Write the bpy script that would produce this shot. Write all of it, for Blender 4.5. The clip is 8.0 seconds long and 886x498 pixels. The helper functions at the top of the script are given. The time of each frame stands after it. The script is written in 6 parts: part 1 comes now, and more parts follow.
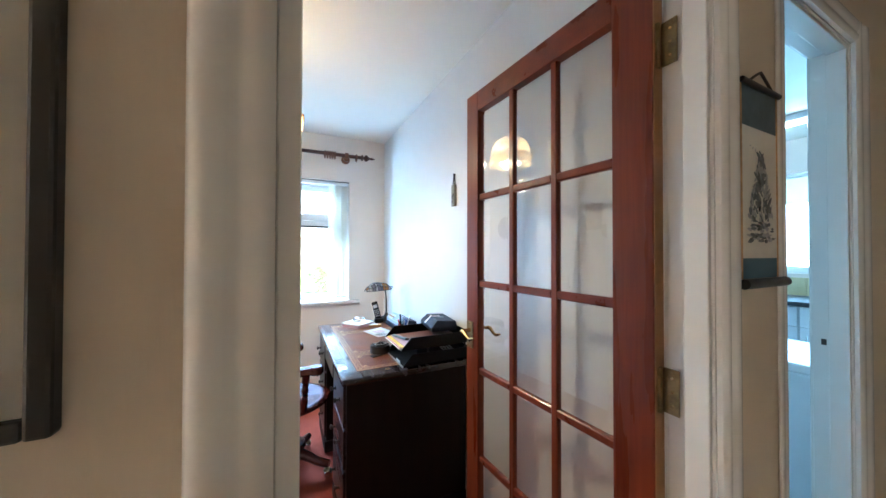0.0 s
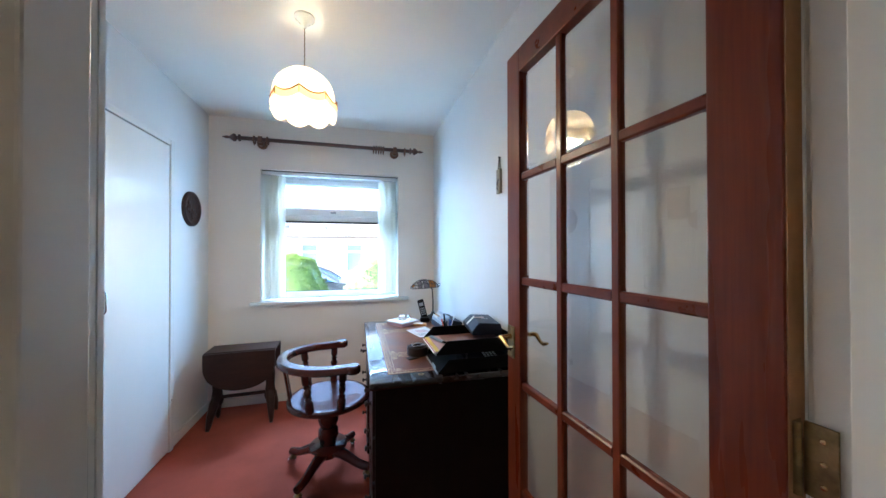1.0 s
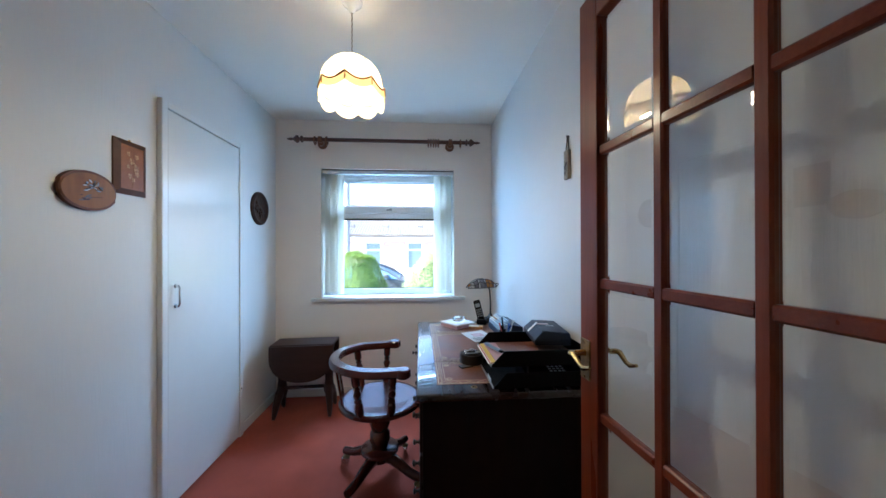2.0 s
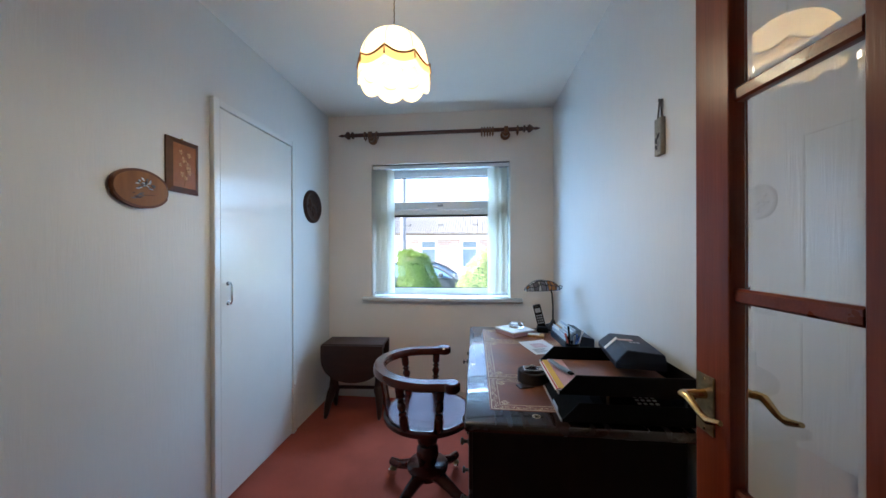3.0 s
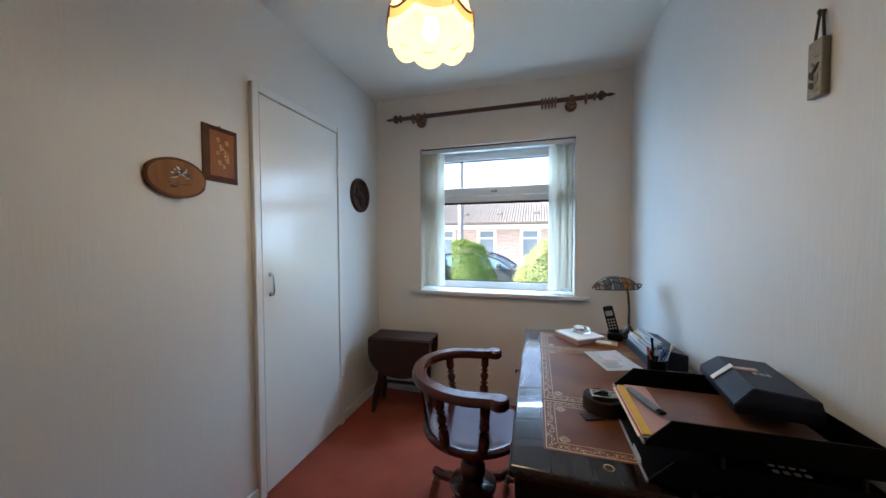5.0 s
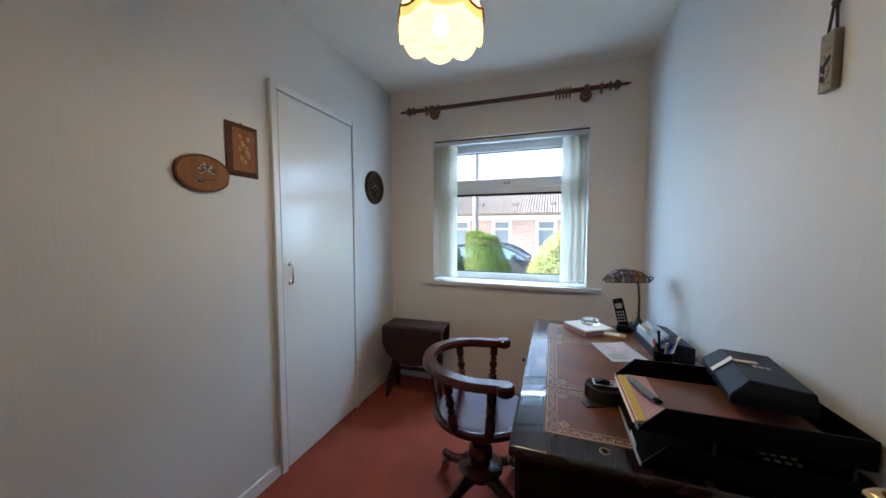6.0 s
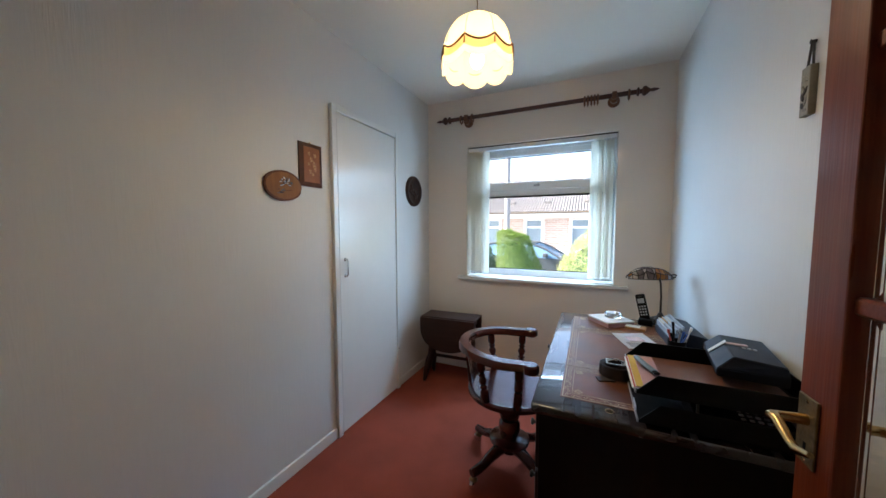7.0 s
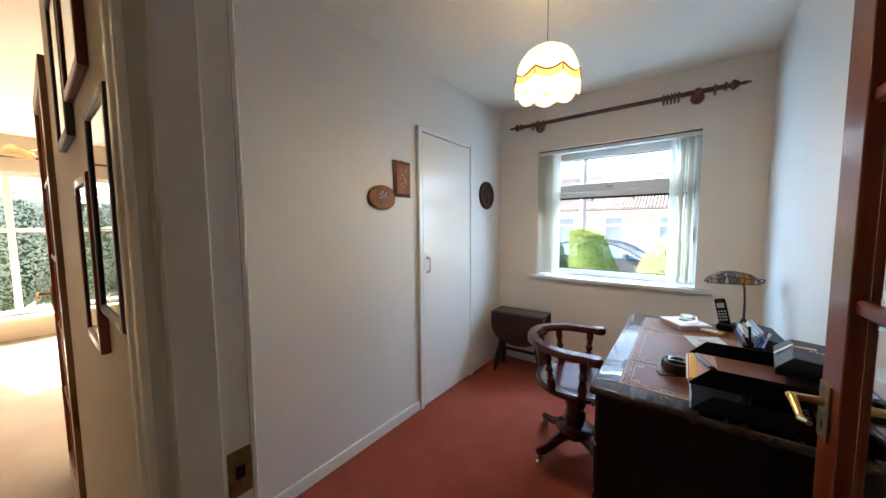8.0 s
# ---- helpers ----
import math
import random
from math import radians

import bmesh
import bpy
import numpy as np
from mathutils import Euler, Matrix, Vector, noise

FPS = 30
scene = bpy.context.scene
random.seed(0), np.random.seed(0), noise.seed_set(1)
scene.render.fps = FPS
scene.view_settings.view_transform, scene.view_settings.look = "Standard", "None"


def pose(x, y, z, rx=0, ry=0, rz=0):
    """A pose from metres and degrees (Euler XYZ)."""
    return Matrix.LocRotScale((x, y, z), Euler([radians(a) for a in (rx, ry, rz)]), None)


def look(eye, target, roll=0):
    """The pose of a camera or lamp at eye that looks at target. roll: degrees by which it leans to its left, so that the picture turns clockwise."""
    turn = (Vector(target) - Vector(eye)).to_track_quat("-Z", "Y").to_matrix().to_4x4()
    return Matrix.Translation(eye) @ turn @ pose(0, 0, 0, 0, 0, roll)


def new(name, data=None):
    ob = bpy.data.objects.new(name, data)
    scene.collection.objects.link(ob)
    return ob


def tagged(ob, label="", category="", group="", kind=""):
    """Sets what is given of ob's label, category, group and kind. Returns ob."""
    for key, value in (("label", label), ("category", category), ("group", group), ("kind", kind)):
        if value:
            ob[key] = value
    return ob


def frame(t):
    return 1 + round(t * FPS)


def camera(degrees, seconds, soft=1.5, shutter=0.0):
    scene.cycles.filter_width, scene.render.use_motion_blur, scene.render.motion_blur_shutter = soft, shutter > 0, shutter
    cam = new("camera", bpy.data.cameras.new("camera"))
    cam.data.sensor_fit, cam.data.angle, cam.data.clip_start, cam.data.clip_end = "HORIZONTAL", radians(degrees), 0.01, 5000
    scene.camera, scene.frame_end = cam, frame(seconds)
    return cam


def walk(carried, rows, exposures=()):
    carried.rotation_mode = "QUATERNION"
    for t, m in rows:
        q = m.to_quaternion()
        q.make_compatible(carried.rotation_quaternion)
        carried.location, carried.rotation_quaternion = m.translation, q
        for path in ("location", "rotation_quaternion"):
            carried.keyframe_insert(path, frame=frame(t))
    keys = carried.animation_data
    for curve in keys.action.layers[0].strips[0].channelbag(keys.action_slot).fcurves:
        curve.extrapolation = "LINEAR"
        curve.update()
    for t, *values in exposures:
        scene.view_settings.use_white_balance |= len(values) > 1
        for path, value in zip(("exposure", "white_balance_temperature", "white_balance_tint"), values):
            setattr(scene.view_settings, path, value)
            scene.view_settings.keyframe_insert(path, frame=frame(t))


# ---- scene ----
cam = camera(108.6, 8.0)
PATH = [
    (0, (0.259, 0.198, 1.316), (1.142, 1.992, 1.339), 0.1),
    (0.5, (0.355, 0.264, 1.304), (1.062, 2.134, 1.32), -0.1),
    (1, (0.435, 0.331, 1.29), (0.951, 2.263, 1.305), -0.1),
    (1.5, (0.473, 0.402, 1.284), (0.81, 2.374, 1.297), -0.1),
    (3, (0.514, 0.694, 1.274), (0.314, 2.684, 1.271), -0.2),
    (3.5, (0.516, 0.775, 1.277), (0.197, 2.749, 1.272), -0.1),
    (4, (0.514, 0.853, 1.279), (0.072, 2.804, 1.264), -0.0),
    (4.5, (0.526, 0.918, 1.275), (0.011, 2.85, 1.241), -0.2),
    (6, (0.575, 0.884, 1.285), (-0.08, 2.769, 1.159), -0.0),
    (6.5, (0.603, 0.792, 1.291), (-0.117, 2.653, 1.154), -0.1),
    (7, (0.633, 0.669, 1.3), (-0.202, 2.481, 1.162), -0.1),
    (7.5, (0.677, 0.558, 1.319), (-0.311, 2.291, 1.173), -0.4),
    (8, (0.732, 0.445, 1.336), (-0.474, 2.033, 1.185), -0.4),
]
EXPOSURES = [(0, 4.02, 5200, 9), (0.5, 3.69, 5130, 9), (1, 3.39, 5100, 9), (1.5, 3.12, 5000, 9), (3, 2.71, 5300, 10), (3.5, 2.64, 5680, 11), (4.5, 2.47, 5880, 12), (6, 2.39, 5880, 12), (7.2, 2.63, 5980, 12), (8, 2.97, 6260, 13)]
walk(cam, [(t, look(eye, target, roll)) for t, eye, target, roll in PATH], EXPOSURES)

# ---- light ----
world = bpy.data.worlds.new("sky")
scene.world = world
world.use_nodes = True
wn = world.node_tree.nodes
sky = wn.new("ShaderNodeTexSky")
sky.sky_type, sky.sun_disc = "NISHITA", False
sky.dust_density = 5.0
sky.sun_elevation, sky.sun_rotation = radians(39), radians(-104)
world.node_tree.links.new(sky.outputs[0], wn["Background"].inputs[0])
wn["Background"].inputs[1].default_value = 0.15

sun = new("sun", bpy.data.lights.new("sun", "SUN"))
sun.data.energy, sun.data.angle, sun.data.color = 5.0, radians(0.5), (1.0, 0.95, 0.87)
sun.matrix_world = look((-8, -2.0, 6.7), (0, 0, 0))

# the sky's light at the windows of the study, the living room and the kitchen
for nm, eye, aim, sx, sy, watts, col in (("study_window_light", (-1.22, 4.20, 1.70), (1.15, 2.70, 1.25), 1.1, 1.4, 18.0, (0.38, 0.69, 1.0)),
                                         ("study_window_light", (0.20, 4.15, 2.75), (0.30, 2.1, 0.6), 1.6, 0.9, 30.0, (0.54, 0.78, 1.0)),
                                         ("study_window_light", (1.60, 4.20, 1.75), (-0.75, 2.5, 1.2), 1.0, 1.5, 10.0, (0.46, 0.74, 1.0)),
                                         ("living_window_light", (-5.9, 1.55, 1.15), (-2.5, 0.4, 0.6), 1.0, 1.5, 7.5, (1.0, 0.80, 0.58)),
                                         ("kitchen_window_light", (4.95, 1.48, 1.6), (2, 1.3, 1.0), 1.3, 0.85, 4.0, (0.40, 0.77, 1.0))):
    lamp = new(nm, bpy.data.lights.new(nm, "AREA"))
    lamp.data.shape, lamp.data.size, lamp.data.size_y = "RECTANGLE", sx, sy
    lamp.data.energy, lamp.data.color = watts, col
    lamp.matrix_world = look(eye, aim)

bulb_lamp = new("bulb_light", bpy.data.lights.new("bulb_light", "POINT"))
bulb_lamp.data.energy, bulb_lamp.data.color, bulb_lamp.data.shadow_soft_size = 2.45, (1.0, 0.755, 0.41), 0.075
bulb_lamp.matrix_world = pose(0.185, 1.985, 2.0)


# ---- materials ----
def mat(name, color, rough=0.5, metal=0.0, vary=0.08, scale=6.0, stretch=(1, 1, 1), bump=0.0, bscale=60.0, bstretch=(1, 1, 1),
        color2=None, coat=0.0, spec=0.5, island=0.0, rvary=0.1):
    """A surface with variation of colour at two scales, of gloss, and with a fine relief."""
    m = bpy.data.materials.new(name)
    m.use_nodes = True
    n, l = m.node_tree.nodes, m.node_tree.links
    p = n["Principled BSDF"]
    p.inputs["Metallic"].default_value = metal
    p.inputs["Coat Weight"].default_value = coat
    p.inputs["Specular IOR Level"].default_value = spec
    tc = n.new("ShaderNodeTexCoord")

    def noise_at(s, st, detail=4.0):
        mp = n.new("ShaderNodeMapping")
        mp.inputs["Scale"].default_value = st
        l.new(tc.outputs["Object"], mp.inputs["Vector"])
        nz = n.new("ShaderNodeTexNoise")
        nz.inputs["Scale"].default_value = s
        nz.inputs["Detail"].default_value = detail
        l.new(mp.outputs[0], nz.inputs["Vector"])
        return nz

    big, small = noise_at(scale, stretch), noise_at(bscale, bstretch, 2.0)
    mixed = n.new("ShaderNodeMath")
    mixed.operation = "MULTIPLY_ADD"
    l.new(small.outputs["Fac"], mixed.inputs[0])
    mixed.inputs[1].default_value = 0.4
    l.new(big.outputs["Fac"], mixed.inputs[2])
    ramp = n.new("ShaderNodeValToRGB")
    c2 = color2 or [c * (1 + vary) for c in color]
    c1 = color if color2 else [c * (1 - vary) for c in color]
    ramp.color_ramp.elements[0].color, ramp.color_ramp.elements[0].position = (*c1, 1), 0.45
    ramp.color_ramp.elements[1].color, ramp.color_ramp.elements[1].position = (*[min(c, 1) for c in c2], 1), 0.95
    l.new(mixed.outputs[0], ramp.inputs["Fac"])
    out = ramp.outputs["Color"]
    if island:
        info = n.new("ShaderNodeNewGeometry")
        hsv = n.new("ShaderNodeHueSaturation")
        mr = n.new("ShaderNodeMapRange")
        mr.inputs["To Min"].default_value, mr.inputs["To Max"].default_value = 1 - island, 1 + island
        l.new(info.outputs["Random Per Island"], mr.inputs["Value"])
        l.new(mr.outputs[0], hsv.inputs["Value"])
        l.new(out, hsv.inputs["Color"])
        out = hsv.outputs["Color"]
    l.new(out, p.inputs["Base Color"])
    rr = n.new("ShaderNodeMapRange")
    rr.inputs["To Min"].default_value, rr.inputs["To Max"].default_value = max(rough - rvary, 0.02), min(rough + rvary, 1)
    l.new(big.outputs["Fac"], rr.inputs["Value"])
    l.new(rr.outputs[0], p.inputs["Roughness"])
    if bump:
        b = n.new("ShaderNodeBump")
        b.inputs["Strength"].default_value, b.inputs["Distance"].default_value = bump, 0.004
        l.new(small.outputs["Fac"], b.inputs["Height"])
        l.new(b.outputs[0], p.inputs["Normal"])
    return m


def glass(name, tint=(1, 1, 1), rough=0.0, ior=1.45):
    m = bpy.data.materials.new(name)
    m.use_nodes = True
    p = m.node_tree.nodes["Principled BSDF"]
    p.inputs["Base Color"].default_value = (*tint, 1)
    p.inputs["Transmission Weight"].default_value = 1
    p.inputs["Roughness"].default_value = rough
    p.inputs["IOR"].default_value = ior
    return m


def cloth(name, color, through_light=0.5, rough=0.9, bscale=300.0, bstretch=(1, 1, 1)):
    """Thin fabric that lets light through."""
    m = mat(name, color, rough, vary=0.05, bump=0.15, bscale=bscale, bstretch=bstretch)
    n, l = m.node_tree.nodes, m.node_tree.links
    t = n.new("ShaderNodeBsdfTranslucent")
    t.inputs["Color"].default_value = (*color, 1)
    mx = n.new("ShaderNodeMixShader")
    mx.inputs[0].default_value = through_light
    l.new(n["Principled BSDF"].outputs[0], mx.inputs[1])
    l.new(t.outputs[0], mx.inputs[2])
    l.new(mx.outputs[0], n["Material Output"].inputs["Surface"])
    return m


def glow(name, color, strength):
    m = bpy.data.materials.new(name)
    m.use_nodes = True
    p = m.node_tree.nodes["Principled BSDF"]
    p.inputs["Base Color"].default_value = (*color, 1)
    p.inputs["Emission Color"].default_value = (*color, 1)
    p.inputs["Emission Strength"].default_value = strength
    return m


def string_paper(name, color):
    """Woodchip-like wallpaper with short, uneven upright strings, heavier in some patches than in others."""
    m = mat(name, color, 0.55, vary=0.03, scale=2.2, bscale=30, bstretch=(3, 3, 0.3), rvary=0.05)
    n, l = m.node_tree.nodes, m.node_tree.links
    tc = n.new("ShaderNodeTexCoord")
    fields = []
    for scale, detail, twist in (((95, 95, 6), 3.0, 1.2), ((15, 15, 5), 3.0, 0.8)):
        mp = n.new("ShaderNodeMapping")
        mp.inputs["Scale"].default_value = scale
        l.new(tc.outputs["Object"], mp.inputs["Vector"])
        nz = n.new("ShaderNodeTexNoise")
        nz.inputs["Scale"].default_value, nz.inputs["Detail"].default_value, nz.inputs["Distortion"].default_value = 1.0, detail, twist
        l.new(mp.outputs[0], nz.inputs["Vector"])
        mr = n.new("ShaderNodeMapRange")
        mr.inputs["From Min"].default_value, mr.inputs["From Max"].default_value = 0.36, 0.68
        l.new(nz.outputs["Fac"], mr.inputs["Value"])
        fields.append(mr)
    mul = n.new("ShaderNodeMath")
    mul.operation = "MULTIPLY"
    l.new(fields[0].outputs[0], mul.inputs[0])
    l.new(fields[1].outputs[0], mul.inputs[1])
    b = n.new("ShaderNodeBump")
    b.inputs["Strength"].default_value, b.inputs["Distance"].default_value = 0.125, 0.004
    l.new(mul.outputs[0], b.inputs["Height"])
    l.new(b.outputs[0], n["Principled BSDF"].inputs["Normal"])
    return m


def leaf(name, color, color2, island):
    """Leaves that let some of the sun through."""
    m = mat(name, color, 0.5, color2=color2, scale=8, island=island)
    n, l = m.node_tree.nodes, m.node_tree.links
    t = n.new("ShaderNodeBsdfTranslucent")
    t.inputs["Color"].default_value = (*[min(1, c * 1.3) for c in color2], 1)
    mx = n.new("ShaderNodeMixShader")
    mx.inputs[0].default_value = 0.3
    l.new(n["Principled BSDF"].outputs[0], mx.inputs[1])
    l.new(t.outputs[0], mx.inputs[2])
    l.new(mx.outputs[0], n["Material Output"].inputs["Surface"])
    return m


M = {
    "wallpaper": string_paper("wallpaper", (0.68, 0.66, 0.63)),
    "plain_wall": mat("plain_wall", (0.83, 0.755, 0.675), 0.6, vary=0.02, scale=3, bump=0.15, bscale=140),
    "hall_wall": mat("hall_wall", (0.63, 0.54, 0.42), 0.6, vary=0.03, scale=3, bump=0.2, bscale=90, bstretch=(1, 1, 0.2)),
    "ceiling": mat("ceiling_paint", (0.83, 0.81, 0.755), 0.75, vary=0.02, scale=2, bump=0.2, bscale=120),
    "gloss_white": mat("gloss_white", (0.78, 0.765, 0.725), 0.21, rvary=0.01, vary=0.02, scale=4, bump=0.03, bscale=14, bstretch=(1, 1, 0.4), spec=0.75),
    "upvc": mat("upvc", (0.82, 0.83, 0.84), 0.25, vary=0.015),
    "carpet": mat("carpet", (0.32, 0.074, 0.046), 0.97, vary=0.16, scale=5.0, bump=0.9, bscale=420, spec=0.1),
    "beige_carpet": mat("beige_carpet", (0.44, 0.35, 0.25), 0.97, vary=0.08, scale=3, bump=0.7, bscale=300, spec=0.1),
    "vinyl": mat("vinyl", (0.58, 0.62, 0.66), 0.4, vary=0.06, scale=5),
    "mahogany": mat("mahogany", (0.125, 0.0185, 0.006), 0.30, color2=(0.235, 0.045, 0.0135), scale=5, stretch=(3, 3, 0.25), bump=0.08, bscale=70, bstretch=(3, 3, 0.1), coat=0.1, spec=0.32),
    "mahogany_rail": mat("mahogany_rail", (0.125, 0.0185, 0.006), 0.30, color2=(0.225, 0.042, 0.013), scale=5, stretch=(3, 0.25, 3), bump=0.08, bscale=70, bstretch=(3, 0.1, 3), coat=0.1, spec=0.32),
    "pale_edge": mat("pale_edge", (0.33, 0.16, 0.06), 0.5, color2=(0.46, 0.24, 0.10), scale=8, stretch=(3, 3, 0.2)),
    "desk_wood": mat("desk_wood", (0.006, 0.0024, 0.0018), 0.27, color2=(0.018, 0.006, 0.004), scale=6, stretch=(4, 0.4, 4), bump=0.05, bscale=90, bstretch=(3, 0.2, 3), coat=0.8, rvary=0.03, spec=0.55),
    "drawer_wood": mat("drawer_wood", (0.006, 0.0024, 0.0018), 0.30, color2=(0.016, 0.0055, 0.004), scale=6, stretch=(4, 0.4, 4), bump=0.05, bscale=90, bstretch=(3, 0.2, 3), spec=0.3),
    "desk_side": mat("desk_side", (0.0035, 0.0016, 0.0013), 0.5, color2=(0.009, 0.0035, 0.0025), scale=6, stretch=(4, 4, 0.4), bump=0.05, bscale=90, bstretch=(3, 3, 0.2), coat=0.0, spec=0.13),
    "chair_wood": mat("chair_wood", (0.050, 0.008, 0.005), 0.24, color2=(0.080, 0.0135, 0.008), scale=4, stretch=(0.6, 2.5, 1.5), bump=0.0, bscale=50, bstretch=(0.4, 2, 2), coat=0.28, rvary=0.02, spec=0.5),
    "table_wood": mat("table_wood", (0.018, 0.007, 0.005), 0.46, color2=(0.042, 0.016, 0.010), scale=6, stretch=(0.5, 4, 4), bump=0.06, bscale=80, bstretch=(0.2, 3, 3), spec=0.3),
    "pole_wood": mat("pole_wood", (0.050, 0.015, 0.009), 0.35, color2=(0.10, 0.032, 0.018), scale=9, stretch=(0.4, 4, 4), coat=0.2),
    "ring_wood": mat("ring_wood", (0.12, 0.043, 0.016), 0.35, color2=(0.20, 0.078, 0.030), scale=20),
    "leather": mat("leather", (0.10, 0.031, 0.0105), 0.34, color2=(0.24, 0.081, 0.027), scale=7, bump=0.3, bscale=260, rvary=0.08, spec=0.32),
    "gold": mat("gold_tooling", (0.62, 0.46, 0.25), 0.45, 0.15, vary=0.3, scale=90, bump=0.5, bscale=240),
    "brass": mat("brass", (0.56, 0.39, 0.17), 0.22, 1.0, vary=0.1, scale=30),
    "old_brass": mat("old_brass", (0.17, 0.12, 0.06), 0.45, 1.0, color2=(0.36, 0.26, 0.12), scale=40, bump=0.2, bscale=120),
    "chrome": mat("chrome", (0.75, 0.75, 0.74), 0.18, 1.0, vary=0.05),
    "dark_metal": mat("dark_metal", (0.045, 0.038, 0.032), 0.45, 0.7, vary=0.2, scale=30, bump=0.2, bscale=120),
    "black_plastic": mat("black_plastic", (0.004, 0.004, 0.005), 0.48, vary=0.1, scale=20, bump=0.05, bscale=500, spec=0.10),
    "black_card": mat("black_card", (0.009, 0.013, 0.027), 0.45, vary=0.15, scale=12, bump=0.05, bscale=300, spec=0.3),
    "grey_plastic": mat("grey_plastic", (0.32, 0.33, 0.35), 0.4),
    "key_white": mat("key_white", (0.66, 0.66, 0.63), 0.45),
    "paper": mat("paper", (0.86, 0.85, 0.83), 0.8, vary=0.03, scale=12),
    "pink_paper": mat("pink_paper", (0.56, 0.36, 0.38), 0.8, vary=0.04, scale=12),
    "pale_print": mat("pale_print", (0.66, 0.50, 0.50), 0.8, vary=0.1, scale=60),
    "yellow_paper": mat("yellow_paper", (0.72, 0.50, 0.10), 0.7, vary=0.05),
    "red_print": mat("red_print", (0.58, 0.10, 0.07), 0.6, vary=0.08),
    "brown_folder": mat("brown_folder", (0.10, 0.040, 0.024), 0.36, color2=(0.24, 0.10, 0.050), scale=5, bump=0.1, bscale=200),
    "blue": mat("blue_plastic", (0.03, 0.10, 0.38), 0.35),
    "grey_print": mat("grey_print", (0.42, 0.42, 0.43), 0.7),
    "label_blue": mat("label_blue", (0.45, 0.58, 0.66), 0.5),
    "blind": cloth("blind_fabric", (0.84, 0.79, 0.70), 0.42, bscale=400, bstretch=(1, 1, 0.1)),
    "shade": cloth("shade_fabric", (0.50, 0.41, 0.27), 0.55, bscale=220),
    "fringe": cloth("fringe_fabric", (0.72, 0.58, 0.38), 0.7, bscale=260, bstretch=(1, 1, 0.02)),
    "trim_pale": cloth("trim_pale", (0.46, 0.27, 0.12), 0.5),
    "trim_brown": mat("trim_brown", (0.28, 0.12, 0.045), 0.8, vary=0.2, scale=60, bump=0.6, bscale=400),
    "plaque_wood": mat("plaque_wood", (0.20, 0.073, 0.015), 0.40, color2=(0.33, 0.138, 0.030), scale=7, stretch=(2, 0.5, 3), bump=0.1, bscale=60, bstretch=(1, 0.2, 3), spec=0.25),
    # plaque wood again, darkened to paint the shade on the rim
    "plaque_rim": mat("plaque_rim", (0.085, 0.026, 0.008), 0.5, color2=(0.15, 0.050, 0.014), scale=9, spec=0.2),
    "inlay_dark": mat("inlay_dark", (0.34, 0.13, 0.035), 0.4, vary=0.2, scale=60),
    "ink_wash": mat("ink_wash", (0.17, 0.185, 0.20), 0.8, vary=0.3, scale=50),
    "rib_grey": mat("rib_grey", (0.40, 0.45, 0.50), 0.35, vary=0.1),
    "marquetry": mat("marquetry", (0.20, 0.066, 0.017), 0.42, color2=(0.32, 0.115, 0.032), scale=8, stretch=(2, 2, 0.5), spec=0.25),
    "frame_brown": mat("frame_brown", (0.075, 0.024, 0.010), 0.42, color2=(0.12, 0.042, 0.016), scale=9, stretch=(2, 2, 0.5), spec=0.3),
    "inlay": mat("inlay", (0.46, 0.25, 0.085), 0.4, vary=0.25, scale=60),
    "shell": mat("shell", (0.62, 0.60, 0.55), 0.3, vary=0.25, scale=80),
    "bronze": mat("bronze", (0.026, 0.013, 0.009), 0.5, 0.0, color2=(0.065, 0.030, 0.018), scale=26, bump=0.7, bscale=60, spec=0.15),
    "ornament": mat("ornament", (0.13, 0.105, 0.07), 0.6, color2=(0.30, 0.26, 0.19), scale=28, bump=0.8, bscale=90),
    "tablet": mat("tablet_wood", (0.20, 0.17, 0.12), 0.6, color2=(0.30, 0.26, 0.19), scale=30, stretch=(2, 2, 0.5), bump=0.3, bscale=90),
    "ribbon": mat("ribbon", (0.04, 0.03, 0.025), 0.8),
    "pewter": mat("pewter", (0.11, 0.105, 0.095), 0.42, 0.6, vary=0.25, scale=40, bump=0.3, bscale=100),
    "lead": mat("lead", (0.04, 0.038, 0.035), 0.5, 0.6),
    "glass": glass("clear_glass"),
    "obscure": glass("door_glass", (1.0, 1.0, 1.0), 0.0, 1.62),
    "amber": mat("amber_glass", (0.50, 0.20, 0.04), 0.2, vary=0.3, scale=30),
    "milk": mat("milk_glass", (0.55, 0.51, 0.47), 0.2, vary=0.35, scale=40),
    "violet": mat("violet_glass", (0.24, 0.21, 0.22), 0.2, vary=0.3, scale=40),
    "bulb": glow("bulb_glow", (1.0, 0.84, 0.60), 6),
    "tube_glow": glow("tube_glow", (0.82, 0.95, 1.0), 1.2),
    "teal_silk": mat("teal_silk", (0.075, 0.115, 0.135), 0.6, color2=(0.13, 0.18, 0.20), scale=40, bump=0.3, bscale=300),
    "blue_silk": mat("blue_silk", (0.10, 0.21, 0.27), 0.6, vary=0.08, scale=30, bump=0.3, bscale=300),
    "ink": mat("ink", (0.05, 0.055, 0.06), 0.8, color2=(0.32, 0.32, 0.31), scale=30),
    "rice_paper": mat("rice_paper", (0.76, 0.73, 0.65), 0.85, vary=0.05, scale=20),
    "strap_brown": mat("strap_leather", (0.020, 0.013, 0.010), 0.38, color2=(0.035, 0.022, 0.016), scale=30, bump=0.2, bscale=200),
    "pen_case": mat("pen_case", (0.17, 0.24, 0.31), 0.35, vary=0.12, scale=20),
    "black_frame": mat("black_frame", (0.022, 0.018, 0.016), 0.4, vary=0.15, scale=20),
